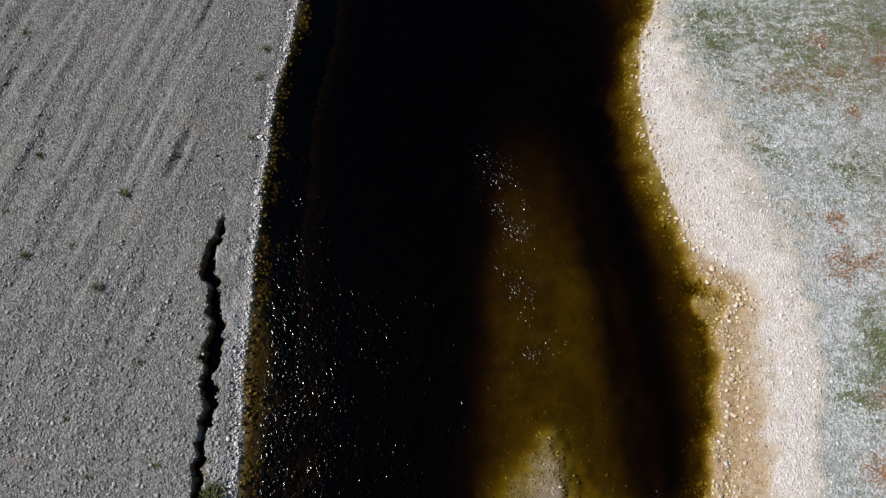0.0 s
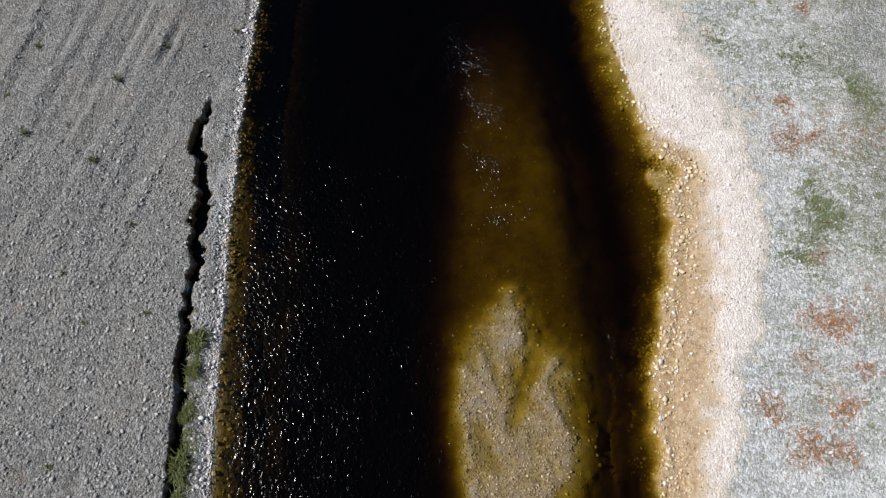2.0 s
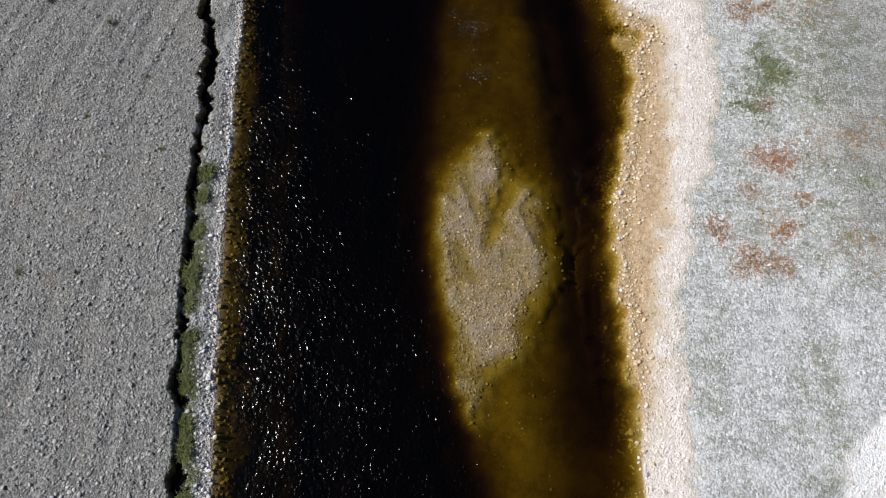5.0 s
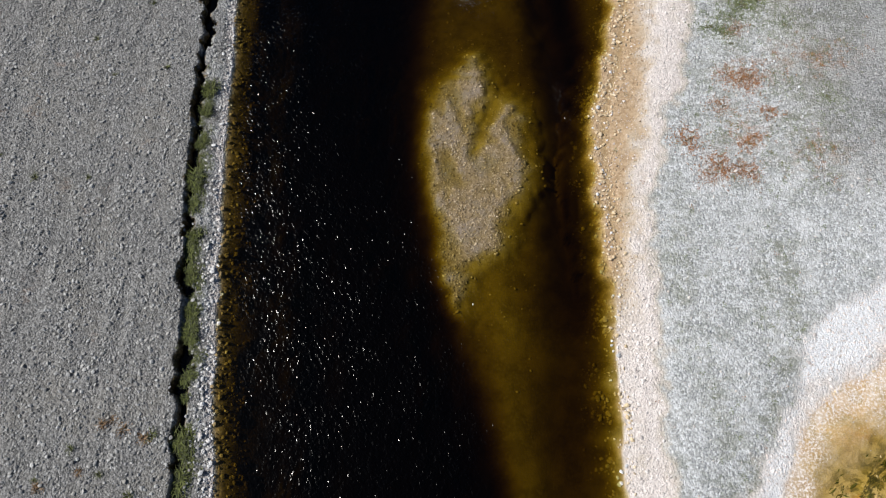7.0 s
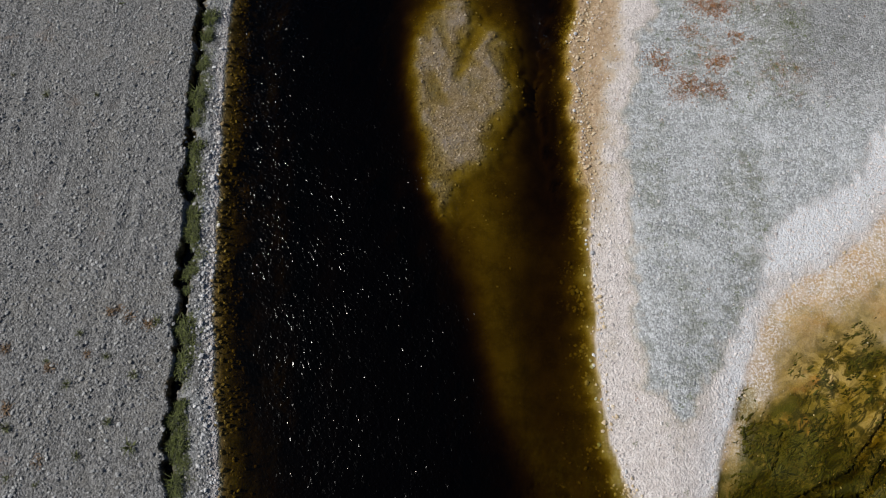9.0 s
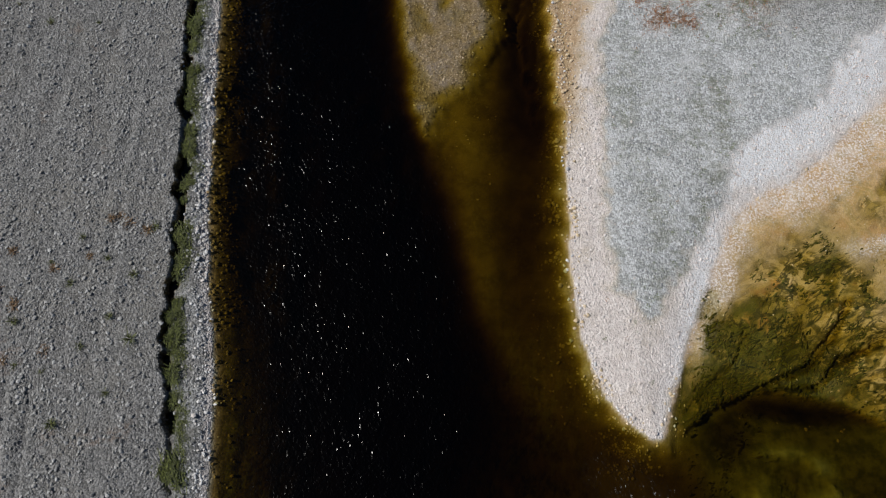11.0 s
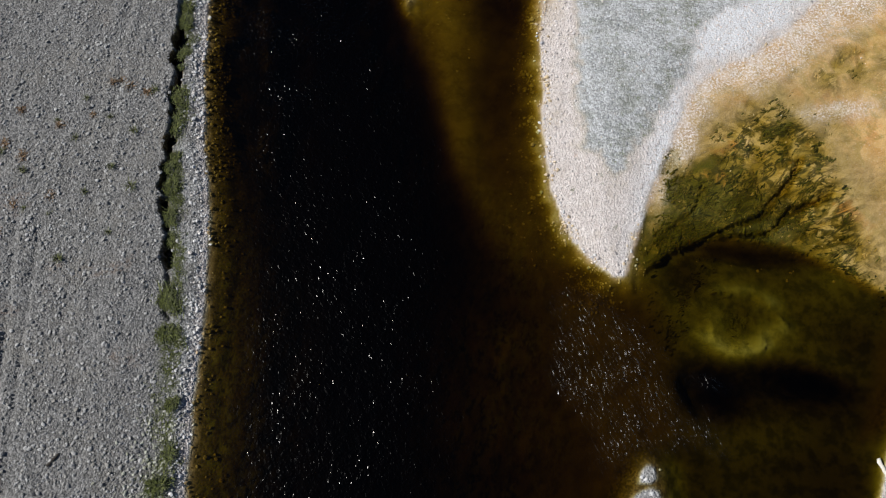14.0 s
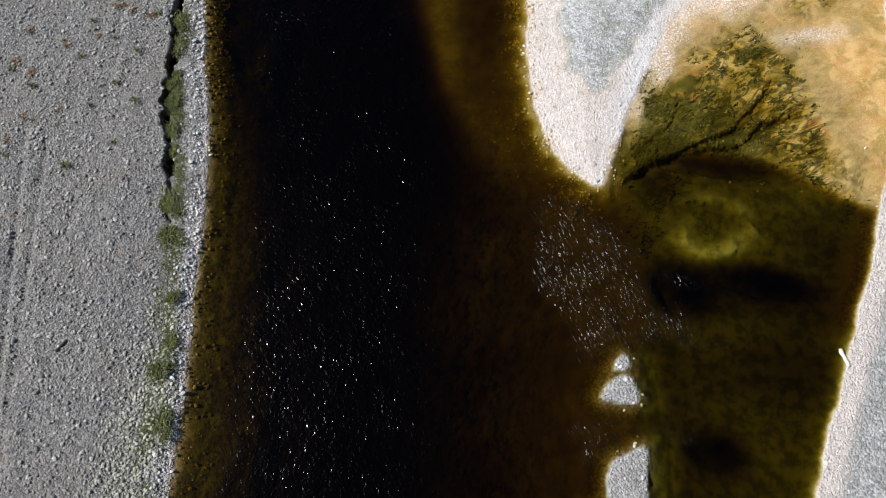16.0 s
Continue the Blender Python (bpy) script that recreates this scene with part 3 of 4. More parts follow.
    # narrow trough at y -22.75 draws the shadow line below the mat's edge
    pd = pd + 0.8 * blot(wx, wy, 15.7, -35.0, 0.9, 0.7, -20) + 0.12 * blot(wx, wy, 20.0, -31.5, 1.2, 2.4) + 0.6 * blot(wx, wy, 17.2, -22.75, 2.6, 0.32, -8) + 0.25 * blot(wx, wy, 14.6, -23.6, 1.0, 0.9)
    pd = pd + 0.18 * blot(wx, wy, 18.0, -31.4, 3.6, 1.5) + 0.06 * smooth(-29, -33, wy)
    deep = deep * (1 - pool) + np.minimum(pd, np.interp(np.minimum(df, ds), [0, 0.15, 0.5, 1.8], [0, 0.22, 0.50, 2.0])) * pool
    # riffle bar between river and pool
    bar = np.maximum(smooth(0.5, -0.6, edge_distance(riffle_bar, wx, wy)), smooth(0.4, -0.3, edge_distance(riffle_toe, wx, wy)))
    u, v = x * 0.82 + y * 0.57, -x * 0.57 + y * 0.82
    streak = 0.5 + 0.5 * np.clip(1.6 * rough(u + 0.2 * rough(x, y, 0.7, 2, 55), v * 0.42, 0.22, 3, 56), -1, 1)
    pebbly = bar * streak * (0.55 + 0.45 * smooth(-0.4, 0.3, rough(x, y, 1.3, 3, 59)))
    deep = deep * (1 - 0.75 * bar) + (0.60 - 0.12 * streak) * 0.75 * bar
    deep = np.minimum(deep, np.interp(di + 0.2 * rough(x, y, 0.6, 3, 57), [0, 0.3, 0.7, 1.3, 1.9], [0.0, 0.19, 0.46, 0.72, 1.3]))
    # flats under mats of algae
    dm = edge_distance(mat_flat, wx, wy)
    on_mat = smooth(0.15, -0.25, dm) * (ds > -0.2)
    cut = np.zeros_like(x)
    for i, r in enumerate(runnels):
        cut = np.maximum(cut, (1.0 if i in (4, 5) else 0.35) * bell(edge_distance(r, wx + 0.28 * rough(x, y, 0.7, 3, 61), wy + 0.15 * rough(x, y, 0.7, 3, 62), False), 0.10 + 0.05 * rough(x, y, 0.6, 2, 69)))
    dg = edge_distance(mat_fade, wx + 1.0 * rough(x, y, 1.6, 5, 63), wy + 1.0 * rough(x, y, 1.6, 5, 64))
    green = np.maximum(smooth(0.6, -0.8, dg), 1.0 * blot(wx, wy, 23.6, -13.5, 2.6, 1.1, 22) * smooth(-0.3, 0.3, rough(x, y, 0.8, 4, 58)))
    green = np.maximum(green, 0.5 * smooth(3.2, 0.0, dg) * smooth(-0.1, 0.45, rough(x, y, 1.3, 5, 70)))
    lumps = rough(x + 0.5 * rough(x, y, 1.2, 2, 65), y + 0.5 * rough(x, y, 1.2, 2, 66), 0.9, 4, 67)
    flat = -0.012 + 0.03 * rough(x, y, 1.8, 4, 68) + green * (0.08 + 0.10 * lumps) + 0.28 * cut * (0.4 + 0.6 * green) + 0.14 * smooth(17.5, 14.0, wx) * smooth(-20, -23, y)
    deep = deep * (1 - on_mat) + np.maximum(flat, -0.04) * on_mat

    sd = np.minimum(np.minimum(ds, df), di)
    z = -deep
    z = np.where(dl < 0, west, z)
    heap = 0.004 + 0.046 * smooth(0, -0.9, sd) + 0.16 * smooth(0, -3.0, ds) + 0.25 * smooth(0, -4, df)
    heap = heap + 0.035 * rough(x, y, 1.4, 4, 71) * near * smooth(-0.1, -1.0, sd)
    heap = heap - 0.055 * beach * smooth(0.0, -0.5, ds)
    z = np.where(sd < 0, heap, z)
    land_e = smooth(0.05, -0.05, sd)
    on_w = smooth(0.04, -0.04, dl)
    heart = smooth(0.35 + 1.0 * smooth(5, 10, y), -0.4 - 0.8 * smooth(5, 10, y), dh + (0.5 + 0.9 * smooth(5, 10, y)) * rough(x, y, 0.45, 4, 83)) * land_e
    inner_f = smooth(-0.5, -1.2, df)
    wash = smooth(-0.42, -0.12, dl) * smooth(0.15, 0.0, dl)
    a = np.stack([on_w * (1 - crev_shade),
                  np.maximum(land_e * np.maximum(heart, inner_f), 0.55 * on_w * (1 - crev_shade) * smooth(0.1, 0.5, dc) * smooth(13, 9, y) * smooth(-0.4, 0.4, rough(x, y, 0.8, 3, 86))),
                  np.maximum(land_e * (1 - heart) * (1 - inner_f) * (1 - beach) * (1 - 0.15 * smooth(0.15, 0.6, rough(x, y, 0.7, 3, 81)) * smooth(-1.2, -0.2, dh)), 0.7 * wash * (1 - 0.5 * smooth(0, 0.6, rough(x, y, 0.5, 2, 82)))),
                  np.clip(np.maximum(np.maximum(beach, np.where(y > -9, 0.85, 0.5) * smooth(0.15 + 0.55 * gentle, -0.10, ds + 0.45 * rough(x, y, 0.4, 3, 85)) * smooth(-0.25, 0.0, ds)), np.maximum(0.45 * smooth(0.15, 0.0, df) * smooth(-0.5, 0.0, df), 0.7 * smooth(0.35, 0.1, dl + 0.2 * rough(x, y, 0.4, 3, 87)) * smooth(-0.1, 0.05, dl))), 0, 1)], -1)
    peach = on_mat * (1 - np.maximum(green, 0.65 * smooth(2.6, 0.0, dg)))
    edge = land_e * smooth(np.where((x > 12.4) & (y < -6), -0.35, -1.0), 0.1, ds + np.where((x > 12.4) & (y < -6), 0.3, 1.25) * rough(x, y, 0.7, 5, 84)) * (ds < 0.3) * np.where((x > 12.4) & (y < -6), 1.0, 0.3 - 0.2 * smooth(-6, -9, y))
    a[..., 2] = a[..., 2] * (1 - edge) * np.where(di < 0.2, 0.15, 1.0)
    a[..., 1] = np.maximum(a[..., 1], land_e * (di < 0.1)) * np.where(di < 0.1, 0.5, np.where(df < 0, 0.75, 1.0))
    a[..., 0] = np.maximum(a[..., 0], land_e * ((di < 0.1) | (df < 0)))
    dull = 0.45 * smooth(17, 21, x + 0.6 * rough(x, y, 2.5, 3, 88)) * smooth(-7, -1, y) * heart
    a[..., 0] = np.maximum(a[..., 0], np.clip(2 * dull, 0, 1))
    a[..., 1] = a[..., 1] * (1 - dull)
    a[..., 3] = np.maximum(np.maximum(a[..., 3], edge), 0.8 * smooth(0.2, 0.6, knoll) * (ds > -0.3))
    a[..., 3] = np.where(di < 0.1, 0.3 * a[..., 3], a[..., 3])
    b = np.stack([on_mat * (0.35 + 0.65 * green), np.maximum(smooth(0.40, -0.15, edge_s + 0.3 * rough(x, y, 0.25, 2, 46)), 0.3 * pebbly * (1 - on_mat)), np.maximum(pool * (1 - on_mat) * smooth(0.3, 1.2, df), smooth(12.9, 13.8, wx) * smooth(-29.5, -31, y)) * (sd > 0), peach], -1)
    a[..., 3] = np.maximum(a[..., 3], peach * 0.85 * (0.65 + 0.35 * smooth(-0.3, 0.3, rough(x, y, 1.8, 4, 68))))
    weeds = np.maximum.reduce([blot(x, y, 17.0, 5.4, 1.6, 2.4, 10), 0.45 * blot(x, y, 15.6, 13.6, 4.0, 4.0), 0.5 * blot(x, y, 13.3, -15.2, 0.9, 3.6, 8), 0.5 * blot(x, y, 16.0, -9.2, 0.7, 4.2, -10),
                               blot(x, y, 17.5, 20.5, 5.5, 2.6), 0.5 * blot(x, y, 15.2, -1.5, 1.5, 4.0), 0.5 * blot(x, y, 19.5, 8.5, 2.0, 3.0), 0.6 * blot(x, y, 12.4, -8.5, 0.8, 4.0), blot(x, y, 14.0, 20.0, 3.0, 2.6), 0.85 * blot(x, y, 18.0, 18.0, 4.0, 3.0),
                               0.8 * blot(x, y, 19.3, 6.0, 2.6, 4.0), 0.5 * blot(x, y, 18.5, 13.0, 3.0, 4.0), 0.6 * blot(x, y, 18.6, -2.0, 2.2, 3.0),
                               0.65 * bell(edge_distance(green_edge, wx, wy, False), 0.6)]) * heart
    weeds = np.maximum(weeds, (0.95 * bell(dc - 0.46, 0.24) * smooth(2, -8, y) * smooth(-0.3, 0.3, rough(x * 0, y, 1.5, 2, 91)) + 0.45 * bell(dl + 0.85, 0.45) * smooth(-26, -30, y) * smooth(-0.4, 0.3, rough(x, y, 1.2, 3, 92))) * on_w)
    rust = np.maximum.reduce([blot(x, y, 16.8, 1.0, 1.1, 0.7, -10), blot(x, y, 16.0, -2.4, 0.9, 0.7), 0.8 * blot(x, y, 14.4, -4.0, 0.5, 0.9), 0.9 * blot(x, y, 21.0, 18.8, 2.4, 1.4), 0.7 * blot(x, y, 18.5, 9.0, 2.6, 1.2), 0.8 * blot(x, y, 19.8, 1.6, 2.0, 0.9), 0.7 * blot(x, y, 17.0, 17.5, 3.0, 1.0), 0.6 * blot(x, y, 19.0, -3.5, 1.8, 1.0)]) * heart
    c = np.stack([weeds, np.maximum(rust, 0.35 * on_w * rise * smooth(0.35, 0.6, rough(x, y, 1.6, 3, 93))), np.maximum(on_mat * smooth(0.1, 0.85, green * 1.0 - 0.22 * (wx - 16.4) - 0.16 * (wy + 20.5)) * smooth(0.0, 0.5, green), np.maximum(blot(wx, wy, 23.2, -25.2, 0.45, 0.9), 0.8 * blot(wx, wy, 20.3, -16.9, 0.5, 1.2, -12) * on_mat) * smooth(-0.5, 0.2, rough(x, y, 0.5, 3, 114))), np.maximum.reduce([smooth(5.0, 3.0, dl), np.maximum(np.maximum((0.3 + 0.55 * gentle) * smooth(1.2, 0.6, ds), smooth(0.8, 0.25, df)), 1.0 * smooth(1.1, 0.5, di)) * (sd > 0.03) * (1 - on_mat), land_e * smooth(14.0, 16.0, x - 0.25 * (y + 14)) * smooth(2, -4, y)])], -1)
    silt = on_mat * np.maximum(smooth(1.1 + 2.0 * smooth(15.5, 20.0, x), 0.0, ds + 0.9 * rough(x, y, 1.6, 4, 115)) * smooth(13.0, 16.0, x), 0.75 * blot(wx, wy, 23.0, -15.9, 1.8, 0.55, 10)) * (1 - 0.8 * green)
    silt = np.maximum(silt, 0.75 * land_e * smooth(-1.1, 0.1, ds + 0.5 * rough(x, y, 0.8, 4, 121)) * smooth(14.0, 16.5, x) * smooth(2, -4, y) * (df > 0))
    silt = np.maximum(silt, 0.4 * beach * smooth(-0.6, 0.2, wx - tan_line(y) + 0.5 * rough(x, y, 0.6, 3, 116)))
    pale_ring = pool * (1 - on_mat) * bell(ring - 1.25, 0.40) * smooth(-0.60, 0.20, rough(x, y, 0.6, 4, 117) + 0.40 * smooth(-25.0, -26.8, wy + 0.25 * (wx - 17))) * (0.45 + 0.55 * smooth(-24.6, -26.6, wy))
    weed_bed = np.maximum(smooth(0.8, 2.4, dl) * smooth(0.6, -0.6, x - shelf_line(y)) * (0.4 + 0.6 * smooth(-0.3, 0.4, weedy)), np.maximum(0.75 * smooth(11.5, 7.0, x) * smooth(0.8, 2.4, dl), 0.55 * smooth(0.2, 0.9, dl) * smooth(3.5, 2.0, dl)) * south) * (sd > 0) * (dl > 0)
    # mask for shade painted on the ground along the bank's plants
    bank_shade = on_w * np.maximum(bell(dc - 0.35, 0.22) * smooth(3, -10, y) * smooth(-26, -20, y), 0.75 * bell(dl + 0.95, 0.40) * smooth(-21, -26, y)) * smooth(-0.5, 0.25, rough(x, y, 0.9, 3, 118))
    weed_bed = np.maximum(weed_bed, 0.9 * pool * (1 - on_mat) * bell(ring, 0.75))
    d = np.stack([silt, pale_ring, weed_bed, bank_shade], -1)
    return z, np.clip(a, 0, 1), np.clip(b, 0, 1), np.clip(c, 0, 1), np.clip(d, 0, 1), sd, dl, dc


def axis(low, high, step, reach):
    """Even steps within the place, then longer and longer ones out to the horizon."""
    core = list(np.arange(low, high + step / 2, step))
    ends, gap, v = [], step, 0.0
    while v < reach:
        gap *= 1.35
        v += gap
        ends.append(v)
    return np.array([low - e for e in reversed(ends)] + core + [core[-1] + e for e in ends])


def sheet(name, xs, ys, heights):
    x, y = np.meshgrid(xs, ys)
    n, m = len(xs), len(ys)
    mesh = bpy.data.meshes.new(name)
    mesh.vertices.add(n * m)
    mesh.vertices.foreach_set("co", np.stack([x, y, heights], -1).astype(np.float32).ravel())
    i = (np.arange(m - 1)[:, None] * n + np.arange(n - 1)[None]).ravel()
    quads = np.stack([i, i + 1, i + 1 + n, i + n], -1).astype(np.int32)
    mesh.loops.add(quads.size)
    mesh.loops.foreach_set("vertex_index", quads.ravel())
    mesh.polygons.add(len(quads))
    mesh.polygons.foreach_set("loop_start", np.arange(0, quads.size, 4, dtype=np.int32))
    mesh.update(calc_edges=True)
    mesh.polygons.foreach_set("use_smooth", np.ones(len(quads), bool))
    return mesh


def colour_layer(mesh, name, values):
    layer = mesh.attributes.new(name, "FLOAT_COLOR", "POINT")
    layer.data.foreach_set("color", values.astype(np.float32).ravel())


def float_layer(mesh, name, values):
    layer = mesh.attributes.new(name, "FLOAT", "POINT")
    layer.data.foreach_set("value", values.astype(np.float32).ravel())


gx, gy = axis(-24.0, 31.0, 0.115, 2500), axis(-46.0, 31.0, 0.115, 2500)
gx = np.sort(np.concatenate([gx[(gx < -10.0) | (gx > -5.2)], np.arange(-10.0, -5.2, 0.055)]))
GX, GY = np.meshgrid(gx, gy)
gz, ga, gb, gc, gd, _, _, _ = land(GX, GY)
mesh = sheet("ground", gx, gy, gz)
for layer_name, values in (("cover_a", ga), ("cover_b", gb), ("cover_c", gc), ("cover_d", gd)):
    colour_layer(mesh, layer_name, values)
span = np.stack([gz[:-1, :-1], gz[1:, :-1], gz[:-1, 1:], gz[1:, 1:]])
mesh.polygons.foreach_set("use_smooth", (span.max(0) - span.min(0) < 0.14).ravel())
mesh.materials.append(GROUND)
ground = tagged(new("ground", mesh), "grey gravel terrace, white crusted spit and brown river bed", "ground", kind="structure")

wxs, wys = axis(-9.0, 31.0, 0.24, 2500), axis(-46.0, 31.0, 0.24, 2500)
WX, WY = np.meshgrid(wxs, wys)
wz, _, _, _, _, wsd, wdl, _ = land(WX, WY)
mesh = sheet("river_water", wxs, wys, WX * 0.0)
float_layer(mesh, "depth", -wz)
fray = 0.7 * rough(WX, WY, 1.1, 4, 94)
riffle = np.maximum.reduce([smooth(0.9, -0.7, edge_distance(riffle_bar, WX, WY) + fray), 0.8 * smooth(0.6, -0.4, edge_distance(riffle_toe, WX, WY) + fray), 0.7 * blot(WX, WY, 15.6, -28.4, 2.2, 0.4, -14)]) * (0.70 + 0.7 * rough(WX, WY, 1.0, 3, 59))
reach = np.interp(WY, [-34, -20, 0, 12], [11.0, 8.5, 5.0, 4.0])
calm = smooth(0.2, np.interp(WY, [-20, -6], [3.6, 1.2]), wdl) * smooth(8.5, 3.0, WX) * (1 - np.interp(WY, [-28, -16, 0], [-0.30, 0.0, 0.40]) * smooth(0.35 * reach, reach, wdl)) * (1 - 0.15 * smooth(-2, -12, WY) - 0.22 * smooth(-13, -20, WY) + 0.03 * smooth(-26, -32, WY)) * (1 - 0.5 * smooth(5, 13, WY))
sparkle = bell(WX - np.interp(WY, [4, 7, 10, 13, 15], [4.2, 3.6, 3.1, 2.5, 1.9]), 1.05) * smooth(2.5, 5.0, WY) * smooth(15.5, 13.5, WY)
specks = np.maximum(0.95 * sparkle, 0.5 * blot(WX, WY, 7.9, -1.2, 0.9, 3.4)) * (0.75 + 0.8 * rough(WX, WY, 0.7, 3, 60))
float_layer(mesh, "ripple", np.clip(np.maximum(0.06 + 0.98 * calm, 2.8 * specks), 0, 2.8))
float_layer(mesh, "riffle", np.clip(np.maximum(riffle, 0.25 * specks), 0, 1))
mesh.materials.append(WATER)
water = tagged(new("river_water", mesh), "tea-brown river water, black where deep, rippled", "water", kind="structure")


# ---- loose stones ----
def stone_shape(seed, level):
    """One rounded, uneven stone of radius 1: 20 or 8 faces."""
    rng = np.random.RandomState(seed)
    bm = bmesh.new()
    if level:
        bmesh.ops.create_icosphere(bm, subdivisions=1, radius=1.0)
    else:
        bmesh.ops.create_cone(bm, cap_ends=False, segments=4, radius1=1.0, radius2=0.0, depth=1.0)
        bmesh.ops.translate(bm, verts=bm.verts, vec=(0, 0, 0.5))
        low = bm.verts.new((0, 0, -0.9))
        rim = sorted((v for v in bm.verts if abs(v.co.z) < 0.01), key=lambda v: math.atan2(v.co.y, v.co.x))
        for i in range(4):
            bm.faces.new((low, rim[(i + 1) % 4], rim[i]))
    bmesh.ops.triangulate(bm, faces=bm.faces)
    bm.verts.ensure_lookup_table()
    co = np.array([v.co[:] for v in bm.verts])
    co *= 1 + 0.24 * (rng.rand(len(co), 1) - 0.5) * 2
    co *= np.array([1.0, 0.62 + 0.3 * rng.rand(), 0.45 + 0.22 * rng.rand()])
    faces = np.array([[v.index for v in f.verts] for f in bm.faces])
    bm.free()
    return co, faces


SHAPES = {level: [stone_shape(s + 40 * level, level) for s in range(8)] for level in (0, 1)}


def mesh_of(name, verts, faces, material, flat=True):
    mesh = bpy.data.meshes.new(name)
    mesh.vertices.add(len(verts))
    mesh.vertices.foreach_set("co", verts.astype(np.float32).ravel())
    mesh.loops.add(faces.size)
    mesh.loops.foreach_set("vertex_index", faces.astype(np.int32).ravel())
    mesh.polygons.add(len(faces))
    mesh.polygons.foreach_set("loop_start", np.arange(0, faces.size, faces.shape[1], dtype=np.int32))
    mesh.update(calc_edges=True)
    mesh.polygons.foreach_set("use_smooth", np.full(len(faces), not flat))
    mesh.materials.append(material)
    return mesh


def stones(name, x, y, z, r, material, label, rng, flat=True, way=None, long=1.0, low=1.0, category="stones"):
    """Many loose stones or clots in one mesh, each lying a third deep in the ground, at random or along a direction."""
    all_v, all_f, start = [], [], 0
    pick = rng.randint(0, 8, len(x))
    for level in (0, 1):
        for s in range(8):
            k = np.nonzero((pick == s) & ((r > 0.05) == bool(level)))[0]
            if not len(k):
                continue
            co, faces = SHAPES[level][s]
            turn = rng.rand(len(k)) * 6.283 if way is None else way[k] + 0.45 * rng.randn(len(k))
            c, sn = np.cos(turn)[:, None], np.sin(turn)[:, None]
            tip = rng.randn(len(k), 2, 1) * 0.22 / long
            lx, ly, lz = co[None, :, 0] * long, co[None, :, 1], co[None, :, 2] * low
            lz = lz + tip[:, 0] * lx + tip[:, 1] * ly
            v = np.stack([lx * c - ly * sn, lx * sn + ly * c, lz + 0 * c], -1) * r[k][:, None, None]
            v += np.stack([x[k], y[k], z[k] + 0.26 * r[k]], -1)[:, None]
            all_v.append(v.reshape(-1, 3))
            all_f.append((faces[None] + (np.arange(len(k)) * len(co))[:, None, None] + start).reshape(-1, 3))
            start += len(k) * len(co)
    mesh = mesh_of(name, np.concatenate(all_v), np.concatenate(all_f), material, flat)
    return tagged(new(name, mesh), label, category, kind="stuff")


rng = np.random.RandomState(11)


def scatter(count, x0, x1, y0, y1):
    return x0 + (x1 - x0) * rng.rand(count), y0 + (y1 - y0) * rng.rand(count)


# gravel of the terrace
x, y = scatter(150000, -22, -4.2, -39, 23)
z, a, b, c, d, sd, dl, dc = land(x, y)
ridge = lattice(x - (0.03 + 0.24 * smooth(-6, 12, y)) * y + 0.5 * rough(x, y, 9.0, 2, 4.0), y * 0.10, 0.40, 8)
track = np.maximum(bell(x + 11.79 + 0.14 * (y + 30), 0.16), bell(x + 11.2 + 0.09 * (y + 30), 0.16)) * smooth(-19, -26, y)
keep = (dl < -0.15) & (rng.rand(len(x)) < (1 - 0.85 * track)) & (rng.rand(len(x)) < 0.62 + 0.4 * rough(x, y, 3.0, 3, 101) + 0.35 * ridge) & ((dc < -0.08) | (dc > 0.25))
x, y, z, dl, dc = x[keep], y[keep], z[keep], dl[keep], dc[keep]
r = np.clip(np.exp(rng.randn(len(x)) * 0.45) * 0.034, 0.014, 0.10)
r *= (1 - 0.28 * smooth(0, 12, y))
stones("gravel", x, y, z, r, STONE_GREY, "grey rounded river gravel lying on the terrace", rng)

# washed pale cobbles along the foot of the terrace
x, y = scatter(30000, -9, -3.8, -39, 23)
z, a, b, c, d, sd, dl, dc = land(x, y)
keep = (dl > -0.8) & (dl < 0.15) & (rng.rand(len(x)) < 0.8 * np.exp(-((dl + np.interp(y, [-30, -8, 5], [0.30, 0.26, 0.12])) / np.interp(y, [-30, -8, 5], [0.34, 0.28, 0.18])) ** 2))
x, y, z = x[keep], y[keep], z[keep]
r = np.clip(np.exp(rng.randn(len(x)) * 0.42) * 0.040, 0.018, 0.12)
xs, ys = scatter(5200, -8.0, -4.4, -39, -28.5)
zs, _, _, _, _, _, dls, _ = land(xs, ys)
keep = (dls < -0.2) & (rng.rand(len(xs)) < 0.75 * blot(xs, ys, -5.9, -35.0, 1.0, 4.2, -6))
stones("shore_cobbles", x, y, z, r, STONE_WHITE, "pale washed cobbles along the water's edge", rng)
stones("bank_cobbles", xs[keep], ys[keep], zs[keep], 0.04 + 0.045 * rng.rand(int(keep.sum())) ** 1.5, STONE_SAGE, "sage grey cobbles lying on the low bank", rng)

# pale gravel of the spit, far bank and islets
x, y = scatter(125000, 8.8, 30, -39, 23)
z, a, b, c, d, sd, dl, dc = land(x, y)
keep = (sd < -0.02) & (rng.rand(len(x)) < (0.50 + 0.35 * a[:, 2] + 0.4 * rough(x, y, 1.6, 3, 103)) * (1 - 0.55 * a[:, 3]) * np.where(a[:, 0] > 0.5, 0.3, 1.0))
x, y, z, a = x[keep], y[keep], z[keep], a[keep]
r = np.clip(np.exp(rng.randn(len(x)) * 0.42) * 0.025, 0.012, 0.08) * (1 + 0.15 * a[:, 2])
on_crust = ((a[:, 2] > 0.4) | (a[:, 3] > 0.5)) & (a[:, 0] < 0.5)
